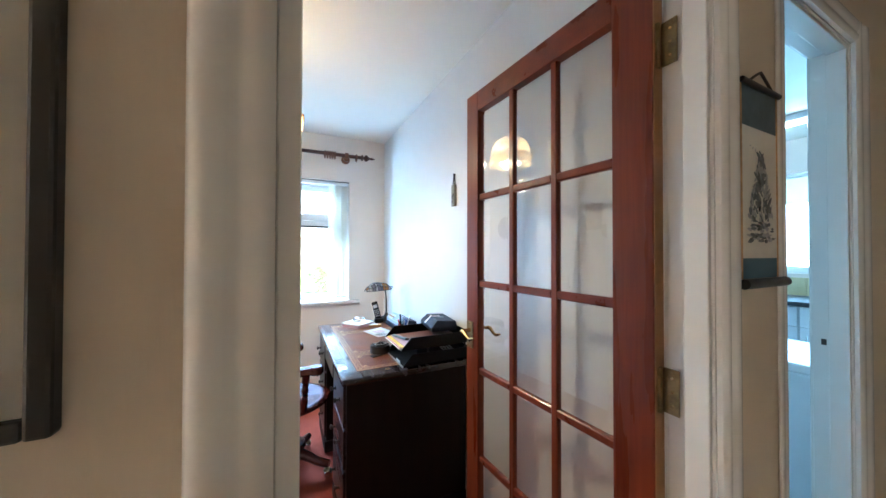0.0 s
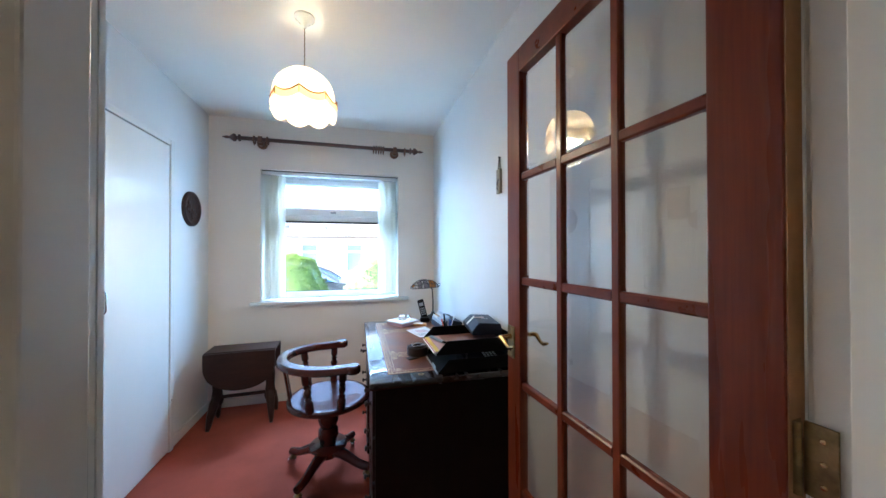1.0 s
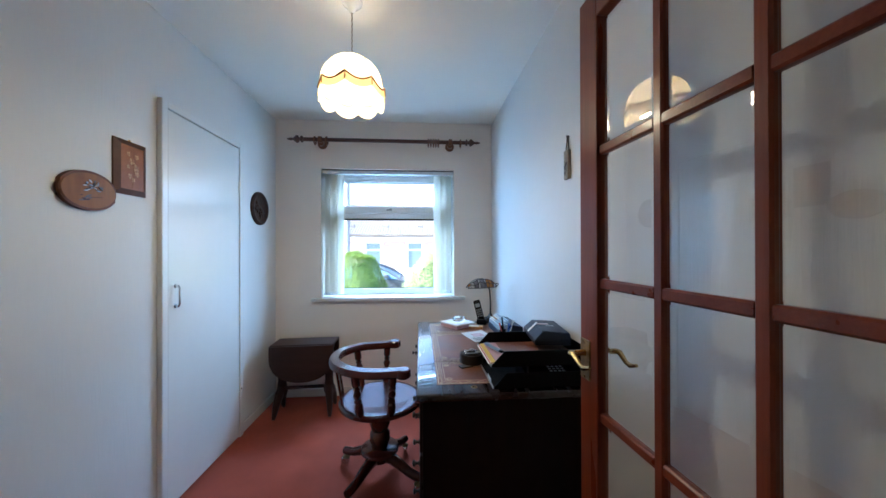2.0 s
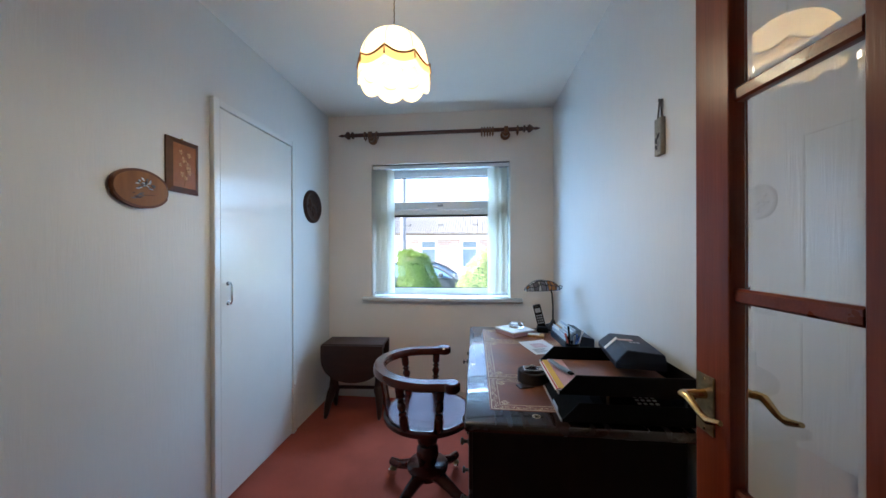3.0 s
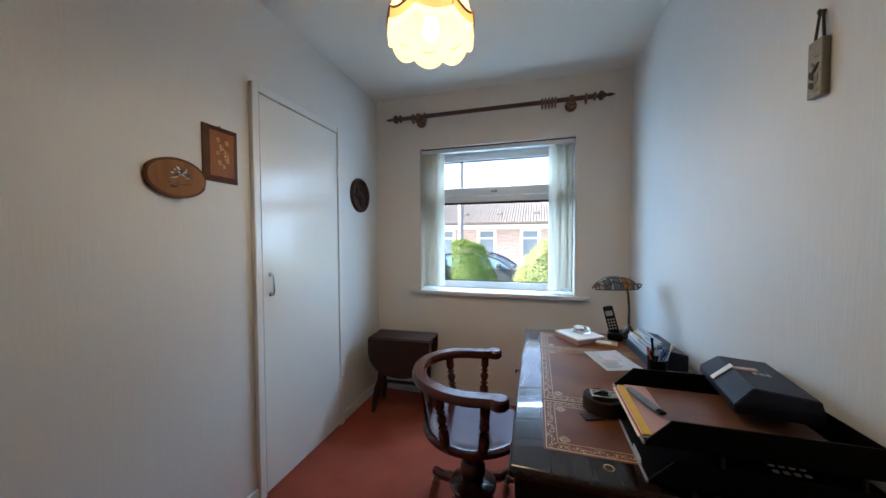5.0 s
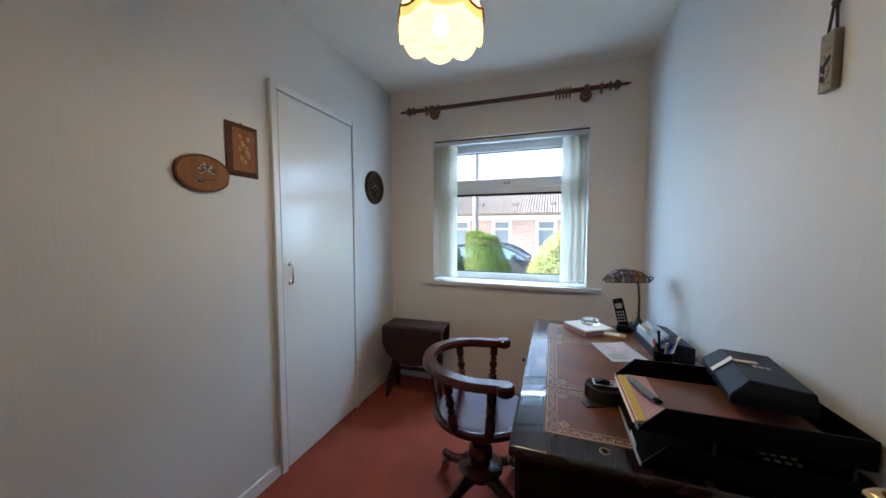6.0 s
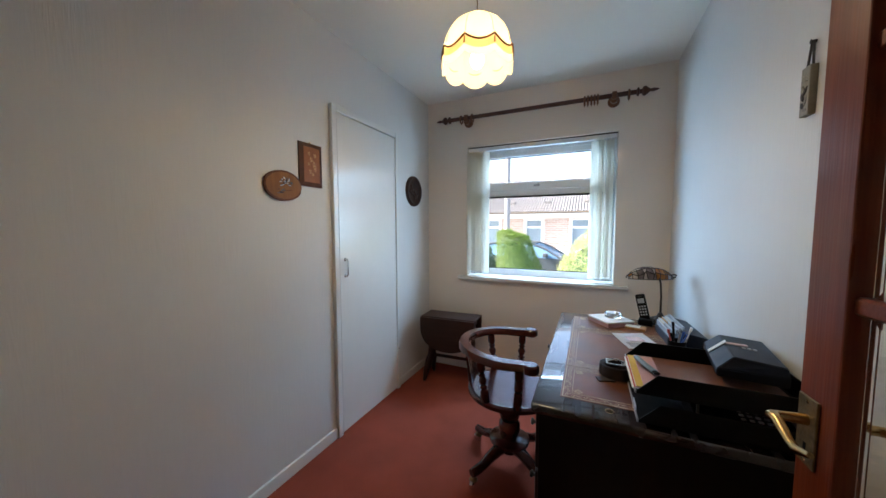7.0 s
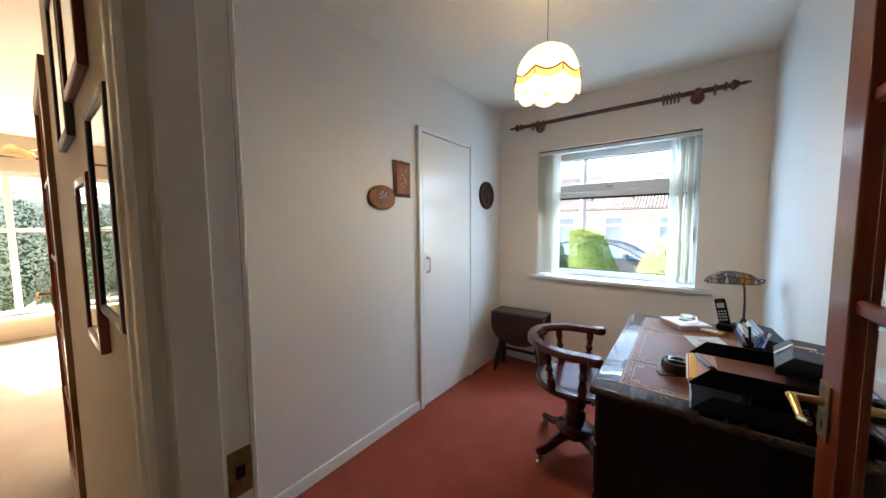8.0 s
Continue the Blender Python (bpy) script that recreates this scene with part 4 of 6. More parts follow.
        c = part("castor", lathe([(0.009, 0.075), (0.009, 0.055), (0.018, 0.052), (0.022, 0.044), (0.012, 0.040)], 14, pose(cx, cy, 0)), "old_brass", lg, "chrome and brass castor", True)
        w = bmesh.new()
        add_lathe(w, [(0.0, -0.011), (0.020, -0.013), (0.026, -0.007), (0.026, 0.007), (0.020, 0.013), (0, 0.011)], 18, pose(cx + 0.006 * math.cos(a), cy + 0.006 * math.sin(a), 0.026, 90, 0, math.degrees(a) + 30))
        part("castor_wheel", w, "chrome", lg, "chrome castor wheel", True)
    return e


chair()


def drop_leaf_table():
    e = thing("drop_leaf_table", pose(-0.405, 3.085, 0, 0, 0, 3), "small dark drop-leaf side table with both leaves down", "table")
    L, D, Z = 0.232, 0.105, 0.562
    part("top", box(-L, L, -D, D, Z - 0.018, Z, 0.005), "table_wood", e)
    for s in (-1, 1):
        n = 24
        out = [(-L, 0), (-L, -0.07)] + [(-L * math.cos(math.pi * i / n), -0.07 - 0.205 * math.sin(math.pi * i / n) ** 0.75) for i in range(1, n)] + [(L, -0.07), (L, 0)]
        lf = slab(out, -0.008, 0.008, 0.003)
        m = Matrix.Translation((0, s * (D + 0.009), Z - 0.006)) @ pose(0, 0, 0, 90, 0, 0)
        part("leaf", lf, "table_wood", e, "hanging rounded table leaf", m=m)
    part("apron", box(-L + 0.03, L - 0.03, -D + 0.02, D - 0.02, Z - 0.075, Z - 0.018), "table_wood", e)
    for s in (-1, 1):
        x = s * (L - 0.055)
        p = part("support", lathe([(0.034, 0.15), (0.042, 0.18), (0.036, 0.21), (0.030, 0.26), (0.034, 0.34), (0.028, 0.42), (0.036, 0.45), (0.036, Z - 0.07)], 18, pose(x, 0, 0)), "table_wood", e, smooth=True)
        for q in (-1, 1):
            part("leg", tube([(x, q * 0.01, 0.20), (x + s * 0.008, q * 0.04, 0.165), (x + s * 0.02, q * 0.075, 0.09), (x + s * 0.025, q * 0.095, 0.03), (x + s * 0.027, q * 0.110, 0.008)], [0.030, 0.030, 0.023, 0.016, 0.010], 10, 1.3), "table_wood", p, smooth=True)
    part("stretcher", tube([(-L + 0.06, 0, 0.20), (L - 0.06, 0, 0.20)], 0.013, 10), "table_wood", e, smooth=True)
    return e


drop_leaf_table()


# ---- study: on the walls ----
def leaf_outline(cx, cy, length, width, turn):
    """A pointed petal or blade of inlay."""
    c, s = math.cos(turn), math.sin(turn)
    pts = [(-0.5, 0), (-0.2, 0.42), (0.15, 0.5), (0.5, 0), (0.15, -0.5), (-0.2, -0.42)]
    return [(cx + length * u * c - width * v * s, cy + length * u * s + width * v * c) for u, v in pts]


def oval_plaque():
    e = thing("oval_plaque", pose(XL, 1.783, 1.505), "oval varnished wooden plaque with pale inlaid figure", "plaque")
    turn = Matrix(((0, 0, 1, 0), (1, 0, 0, 0), (0, 1, 0, 0), (0, 0, 0, 1)))
    # same wood as the face; its bevel shading is painted darker
    part("board", slab(disc_outline(0.108, 0.074, 48), 0.0, 0.016, 0.008), "plaque_rim", e, "rounded rim with the bevel's shade put into its colour", m=turn, smooth=True)
    part("face", slab(disc_outline(0.099, 0.065, 48), 0.0155, 0.0172, 0.0006), "plaque_wood", e, m=turn)
    rnd = random.Random(5)
    for k in range(28):
        a = rnd.uniform(-0.6, 3.6)
        r = rnd.uniform(0.006, 0.034)
        o = leaf_outline(0.012 + r * math.cos(a), 0.012 + r * math.sin(a), rnd.uniform(0.009, 0.020), rnd.uniform(0.003, 0.007), a + rnd.uniform(-0.7, 0.7))
        part("inlay", slab(o, 0.0170, 0.0180 + 0.0001 * k), ("shell", "pewter", "rib_grey", "black_card", "pewter")[k % 5], e, m=turn)
    for k in range(12):
        o = leaf_outline(-0.018 + rnd.gauss(0, 0.014), -0.026 + rnd.gauss(0, 0.005), rnd.uniform(0.010, 0.022), rnd.uniform(0.003, 0.006), rnd.uniform(-0.7, 0.7))
        part("inlay", slab(o, 0.0170, 0.0180 + 0.0001 * k), ("pewter", "black_card", "frame_brown", "pewter")[k % 4], e, m=turn)
    part("inlay", slab(leaf_outline(0.018, -0.022, 0.075, 0.0032, 0.12), 0.0170, 0.0178), "plaque_rim", e, m=turn)


def square_picture():
    e = thing("marquetry_picture", pose(XL, 1.961, 1.634), "small wooden marquetry panel with pale flowers in dark frame", "picture")
    hw, hh, fw = 0.077, 0.115, 0.022
    turn = Matrix(((0, 0, 1, 0), (1, 0, 0, 0), (0, 1, 0, 0), (0, 0, 0, 1)))
    corners = ((-hw, -hh), (hw, -hh), (hw, hh), (-hw, hh))
    inner = ((-hw + fw, -hh + fw), (hw - fw, -hh + fw), (hw - fw, hh - fw), (-hw + fw, hh - fw))
    for i in range(4):
        j = (i + 1) % 4
        bm = bmesh.new()
        lo = [bm.verts.new((*p, 0.0)) for p in (corners[i], corners[j], inner[j], inner[i])]
        hi = [bm.verts.new((p[0], p[1], z)) for p, z in ((corners[i], 0.007), (corners[j], 0.007), (inner[j], 0.017), (inner[i], 0.017))]
        bm.faces.new(lo[::-1])
        bm.faces.new(hi)
        for k in range(4):
            q = (k + 1) % 4
            bm.faces.new((lo[k], lo[q], hi[q], hi[k]))
        part("frame", bm, "frame_brown", e, m=turn)
    part("panel", box(0, 0.0155, -hw + fw, hw - fw, -hh + fw, hh - fw), "marquetry", e, "orange brown veneer panel")
    rnd = random.Random(9)
    for n, (cx, cy, r) in enumerate(((-0.018, 0.058, 0.011), (0.020, 0.052, 0.012), (-0.004, 0.028, 0.015), (0.016, 0.004, 0.017), (-0.020, 0.004, 0.009), (0.022, -0.022, 0.013), (-0.012, -0.036, 0.012), (0.004, -0.050, 0.010))):
        for k in range(5):
            a = 2 * math.pi * k / 5 + n
            part("inlay", slab(leaf_outline(cx + 0.55 * r * math.cos(a), cy + 0.55 * r * math.sin(a), r, 0.7 * r, a), 0.0153, 0.0160 + 0.0001 * (k % 3)), "inlay" if (k + n) % 3 else "inlay_dark", e, m=turn)
    st = bmesh.new()
    add_tube(st, [(0.0157, -0.002, -0.088), (0.0157, 0.008, -0.02), (0.0157, -0.002, 0.05)], 0.0012, 5)
    part("inlay", st, "inlay_dark", e)
    part("hook", lathe([(0.005, 0), (0.005, 0.004), (0, 0.006)], 10, pose(0, 0, 0.118, 0, 90, 0)), "brass", e)


def round_plaque():
    e = thing("round_plaque", pose(XL, 3.075, 1.605), "round dark bronze relief plaque", "plaque")
    part("disc", lathe([(0, 0.006), (0.085, 0.008), (0.098, 0.012), (0.104, 0.019), (0.116, 0.021), (0.127, 0.014), (0.129, 0.0)], 48, pose(0, 0, 0, 0, 90, 0)), "bronze", e, smooth=True)
    rel = bmesh.new()
    rnd = random.Random(2)
    for k in range(16):
        a, r = rnd.uniform(0, 6.28), rnd.uniform(0, 0.068)
        bmesh.ops.create_icosphere(rel, subdivisions=2, radius=1, matrix=Matrix.Translation((0.009, r * math.cos(a), r * math.sin(a))) @ Matrix.Diagonal((0.007, rnd.uniform(0.008, 0.02), rnd.uniform(0.01, 0.026), 1)))
    part("relief", rel, "bronze", e, smooth=True)


def wall_hanging():
    e = thing("wall_ornament", pose(XR, 1.848, 1.655), "small carved plaque hanging on a dark cord", "ornament")
    part("tablet", box(-0.016, 0, -0.019, 0.019, -0.066, 0.060, 0.002), "tablet", e, "pale wooden tablet")
    turn = Matrix(((0, 0, -1, 0), (1, 0, 0, 0), (0, 1, 0, 0), (0, 0, 0, 1)))
    for k, (u, v, ln, wd, tilt, col) in enumerate(((-0.004, -0.050, 0.026, 0.010, 0.4, "ornament"), (0.006, -0.038, 0.022, 0.012, 1.0, "ribbon"), (-0.006, -0.028, 0.028, 0.010, 1.9, "ornament"), (0.007, -0.016, 0.024, 0.011, 1.2, "ribbon"),
                                                  (-0.003, -0.004, 0.030, 0.009, 2.3, "ribbon"), (0.006, 0.008, 0.022, 0.008, 0.8, "ornament"), (-0.004, 0.024, 0.024, 0.005, 0.2, "ornament"), (0.002, 0.036, 0.026, 0.004, 0.3, "ornament"))):
        part("carving", slab(leaf_outline(u, v, ln, wd, tilt), 0.0155, 0.0172 + 0.0002 * k), col, e, "dark raised leaf" if col == "ribbon" else "", m=turn)
    part("cord", tube([(-0.008, -0.012, 0.060), (-0.006, -0.004, 0.122), (-0.006, 0.004, 0.122), (-0.008, 0.012, 0.060)], 0.0028, 6), "ribbon", e)
    part("nail", lathe([(0.004, 0), (0.004, 0.010), (0.006, 0.011), (0, 0.013)], 10, pose(0, 0, 0.122, 0, -90, 0)), "dark_metal", e)


oval_plaque()
square_picture()
round_plaque()
wall_hanging()


# ---- study: on the desk ----
DZ = 0.758


def box_and_ashtray():
    e = thing("note_box", pose(0.752, 2.668, DZ, 0, 0, -55), "pale patterned cardboard box lying on the desk", "box")
    part("base", box(-0.083, 0.083, -0.080, 0.080, 0, 0.021, 0.002), "pink_paper", e)
    part("lid", box(-0.086, 0.086, -0.083, 0.083, 0.0212, 0.030, 0.003), "paper", e)
    a = thing("glass_ashtray", pose(0.765, 2.690, DZ + 0.0302), "round clear cut glass ashtray on a box", "ashtray")
    part("bowl", lathe([(0.0, 0.0), (0.040, 0.0), (0.044, 0.006), (0.044, 0.022), (0.040, 0.026), (0.034, 0.022), (0.030, 0.010), (0.0, 0.008)], 32), "glass", a, smooth=True)
    c = thing("card_pack", pose(0.868, 2.600, DZ, 0, 0, -16), "small yellowed packet lying on the desk", "packet")
    part("packet", box(-0.046, 0.046, -0.028, 0.028, 0, 0.013, 0.002), "inlay", c)
    part("wrapper", box(-0.047, 0.020, -0.022, 0.022, 0.0131, 0.0145, 0.0005), "rice_paper", c)


def desk_lamp():
    e = thing("desk_lamp", pose(1.005, 2.775, DZ), "bankers desk lamp with leaded coloured glass shade", "lamp")
    part("base", lathe([(0.0, 0.0), (0.062, 0.0), (0.064, 0.008), (0.050, 0.018), (0.030, 0.030), (0.016, 0.046), (0.010, 0.060), (0, 0.06)], 28), "dark_metal", e, "dark bronze lamp foot", True)
    for k in range(8):
        a = 2 * math.pi * k / 8
        part("foot_leaf", tube([(0.028 * math.cos(a), 0.028 * math.sin(a), 0.032), (0.055 * math.cos(a), 0.055 * math.sin(a), 0.018), (0.072 * math.cos(a), 0.072 * math.sin(a), 0.006)], [0.006, 0.010, 0.004], 8, 0.6), "dark_metal", e, smooth=True)
    part("stem", tube([(0, 0, 0.05), (0, 0, 0.15), (-0.004, 0.004, 0.225), (-0.010, 0.010, 0.252)], [0.006, 0.005, 0.005, 0.005], 10), "dark_metal", e, smooth=True)
    # half-round shade, long axis along local x
    m = pose(-0.050, 0.066, 0.238, 0, 0, 20) @ Matrix.Diagonal((0.90, 0.90, 0.92, 1))
    sh = part("shade", tube([(-0.13, 0, 0.0), (0.13, 0, 0.0)], 0.003, 6), "lead", e, "leaded glass half-round shade", m=m)
    rnd = random.Random(8)
    nu, nv = 11, 5

    def at(u, v):
        x = -0.135 + 0.27 * u
        w = 0.074 * (1 - 0.72 * abs(2 * u - 1) ** 2.3)
        a = math.pi * (0.02 + 0.96 * v)
        return Vector((x, -w * math.cos(a), 1.02 * w * math.sin(a) + 0.002))

    grid = [[(u / nu + (rnd.uniform(-0.036, 0.036) if 0 < u < nu else 0), v / nv + (rnd.uniform(-0.07, 0.07) if 0 < v < nv else 0)) for v in range(nv + 1)] for u in range(nu + 1)]
    lead = bmesh.new()
    for i in range(nu):
        for j in range(nv):
            q = [grid[i][j], grid[i + 1][j], grid[i + 1][j + 1], grid[i][j + 1]]
            bm = bmesh.new()
            bm.faces.new([bm.verts.new(at(*p)) for p in q])
            bmesh.ops.solidify(bm, geom=list(bm.faces), thickness=0.002)
            kind = "amber" if rnd.random() < (0.9 if i > 5 else 0.08) else rnd.choice(["milk", "milk", "violet"])
            part("glass_piece", bm, kind, sh)
            for a, b in ((q[0], q[1]), (q[0], q[3])):
                add_tube(lead, [at(*a), at(*b)], 0.0026, 5)
    for j in range(nv):
        add_tube(lead, [at(*grid[nu][j]), at(*grid[nu][j + 1])], 0.0022, 5)
    for i in range(nu):
        add_tube(lead, [at(*grid[i][nv]), at(*grid[i + 1][nv])], 0.0022, 5)
    part("lead_came", lead, "lead", sh)
    part("finial", tube([(0.12, 0.0, 0.022), (0.150, 0, 0.030), (0.166, 0, 0.024), (0.160, 0, 0.012), (0.13, 0, 0.006)], 0.004, 8), "dark_metal", sh, smooth=True)


def cordless_phone():
    e = thing("cordless_phone", pose(0.928, 2.715, DZ, 0, 0, -12), "black cordless telephone handset in its charging cradle", "phone")
    part("cradle", box(-0.035, 0.035, -0.040, 0.045, 0, 0.034, 0.010, 3), "black_plastic", e, smooth=True)
    m = pose(0, 0.006, 0.018, -14, -15, 0)
    h = part("handset", box(-0.024, 0.024, -0.012, 0.014, 0, 0.150, 0.008, 3), "black_plastic", e, m=m, smooth=True)
    part("display", box(-0.016, 0.016, -0.0135, -0.011, 0.098, 0.124, 0.001), "grey_plastic", h, "pale grey display")
    part("earpiece", box(-0.010, 0.010, -0.0135, -0.011, 0.134, 0.139, 0.0005), "lead", h)
    for r in range(4):
        for c in range(3):
            part("key", box(-0.016 + c * 0.0125, -0.008 + c * 0.0125, -0.0138, -0.011, 0.030 + r * 0.015, 0.039 + r * 0.015, 0.001), "grey_plastic", h)


def papers():
    e = thing("letter", pose(0.845, 2.385, DZ + 0.0006, 0, 0, 17), "open printed letter lying on the leather", "paper")
    bm = bmesh.new()
    n = 6
    rows = [[bm.verts.new((-0.072 + 0.144 * i / n, -0.10 + 0.20 * j / n, 0.0012 + 0.006 * (i / n) ** 3 + 0.004 * (j / n) ** 4)) for i in range(n + 1)] for j in range(n + 1)]
    for j in range(n):
        for i in range(n):
            bm.faces.new((rows[j][i], rows[j][i + 1], rows[j + 1][i + 1], rows[j + 1][i]))
    bmesh.ops.solidify(bm, geom=list(bm.faces), thickness=0.0008)
    part("sheet", bm, "paper", e, smooth=True)
    part("print_block", box(-0.030, 0.040, -0.01, 0.055, 0.0045, 0.0052), "pale_print", e, "pale pink printed panel")
    for k in range(6):
        part("print_line", box(-0.055, 0.02 - 0.01 * (k % 3), -0.028 - k * 0.010, -0.0255 - k * 0.010, 0.0026, 0.0033), "grey_print", e)


def organiser():
    e = thing("desk_organiser", pose(1.035, 2.49, DZ, 0, 0, 3), "black desk organiser with ribbed grey letter slots", "organiser")
    out = [(-0.070, 0.0), (0.062, 0.0), (0.062, 0.062), (-0.012, 0.078), (-0.050, 0.050), (-0.070, 0.034)]
    bm = slab(out, -0.14, 0.15, 0.003)
    part("body", bm, "black_card", e, m=pose(0, 0, 0, 90, 0, 0))
    for k in range(5):
        x = -0.062 + k * 0.012
        z = 0.050 + k * 0.0085
        part("rib", box(x - 0.0035, x + 0.0035, -0.10, 0.13, z - 0.020, z + 0.010, 0.001), "rib_grey", e)
    for k in range(3):
        part("envelope", box(-0.060 + k * 0.014, -0.0585 + k * 0.014, 0.02, 0.125, 0.030, 0.074 + k * 0.005), "rice_paper" if k != 1 else "inlay", e)
    rnd = random.Random(6)
    pot = thing("pen_pot", pose(0.985, 2.305, DZ), "black pen pot with coloured pens", "pen pot")
    part("pot", lathe([(0.0, 0.0), (0.030, 0.0), (0.032, 0.004), (0.034, 0.055), (0.031, 0.055), (0.029, 0.005), (0.0, 0.004)], 20), "black_plastic", pot, smooth=True)
    for k, (col, dx, dy, tall) in enumerate((("red_print", -0.020, -0.002, 0.095), ("black_plastic", -0.008, 0.010, 0.125), ("paper", 0.028, -0.010, 0.115), ("blue", 0.016, 0.006, 0.088), ("blue", 0.022, -0.004, 0.080), ("black_plastic", -0.015, -0.012, 0.085), ("grey_plastic", 0.004, -0.014, 0.090))):
        p = part("pen", tube([(dx * 0.3, dy * 0.3, 0.005), (dx, dy, 0.052), (dx * 1.6, dy * 1.6, tall)], 0.0045, 8), col, pot, smooth=True)
        part("pen_cap", tube([(dx * 1.5, dy * 1.5, tall - 0.012), (dx * 1.63, dy * 1.63, tall + 0.004)], 0.0052, 8), col, p)


def belt():
    e = thing("coiled_belt", pose(0.733, 1.952, DZ), "coiled dark brown leather belt with silver buckle", "belt")
    bm = bmesh.new()
    pts = [((0.036 + 0.0023 * k / 10) * math.cos(k * 0.3), (0.036 + 0.0023 * k / 10) * math.sin(k * 0.3)) for k in range(75)]
    prev = None
    for x, y in pts:
        r = math.hypot(x, y)
        cur = [bm.verts.new((x, y, 0.004)), bm.verts.new((x, y, 0.044)), bm.verts.new((x * (1 + 0.0026 / r), y * (1 + 0.0026 / r), 0.044)), bm.verts.new((x * (1 + 0.0026 / r), y * (1 + 0.0026 / r), 0.004))]
        if prev:
            for i in range(4):
                bm.faces.new((prev[i], prev[(i + 1) % 4], cur[(i + 1) % 4], cur[i]))
        prev = cur
    part("strap", bm, "strap_brown", e, smooth=True)
    part("strap_end", box(-0.078, -0.02, -0.050, -0.016, 0.0, 0.005, 0.001), "strap_brown", e, m=pose(0, 0, 0, 0, 0, 20))
    part("strap_end", box(-0.045, 0.045, -0.03, 0.03, 0.0, 0.0038, 0.001), "strap_brown", e)
    b = bmesh.new()
    add_box(b, -0.026, 0.030, -0.018, -0.012, 0.0395, 0.0445, 0.001)
    add_box(b, -0.026, 0.030, 0.012, 0.018, 0.0395, 0.0445, 0.001)
    add_box(b, -0.026, -0.020, -0.012, 0.012, 0.0395, 0.0445, 0.001)
    add_box(b, 0.012, 0.030, -0.012, 0.012, 0.0395, 0.0435, 0.001)
    bk = part("buckle", b, "chrome", e, "shiny silver buckle", m=Matrix.Translation((0, 0, -0.0095)) @ Matrix.Diagonal((1.3, 1.3, 1.4, 1)))
    part("prong", tube([(-0.022, 0, 0.043), (0.0, 0, 0.052), (0.018, 0, 0.045)], 0.0022, 8), "chrome", bk, smooth=True)


def tray(name, z, y0, y1, x0, x1, label):
    e = thing(name, pose(0, 0, z), label, "letter tray", "letter trays on the desk")
    part("base", box(x0, x1, y0, y1, 0, 0.004, 0.001), "black_plastic", e)
    for ya, yb in ((y0, y0 + 0.004), (y1 - 0.004, y1)):
        bm = bmesh.new()
        prof = [(x0, 0.0), (x1, 0.0), (x1, 0.058), (x0 + 0.050, 0.058), (x0, 0.006)]
        for y in (ya, yb):
            bm.faces.new([bm.verts.new((x, y, q)) for x, q in prof])
        bm.verts.ensure_lookup_table()
        for i in range(5):
            j = (i + 1) % 5
            bm.faces.new((bm.verts[i], bm.verts[j], bm.verts[5 + j], bm.verts[5 + i]))
        part("side", bm, "black_plastic", e)
    part("back", box(x1 - 0.004, x1, y0 + 0.004, y1 - 0.004, 0.004, 0.058, 0.001), "black_plastic", e)
    return e


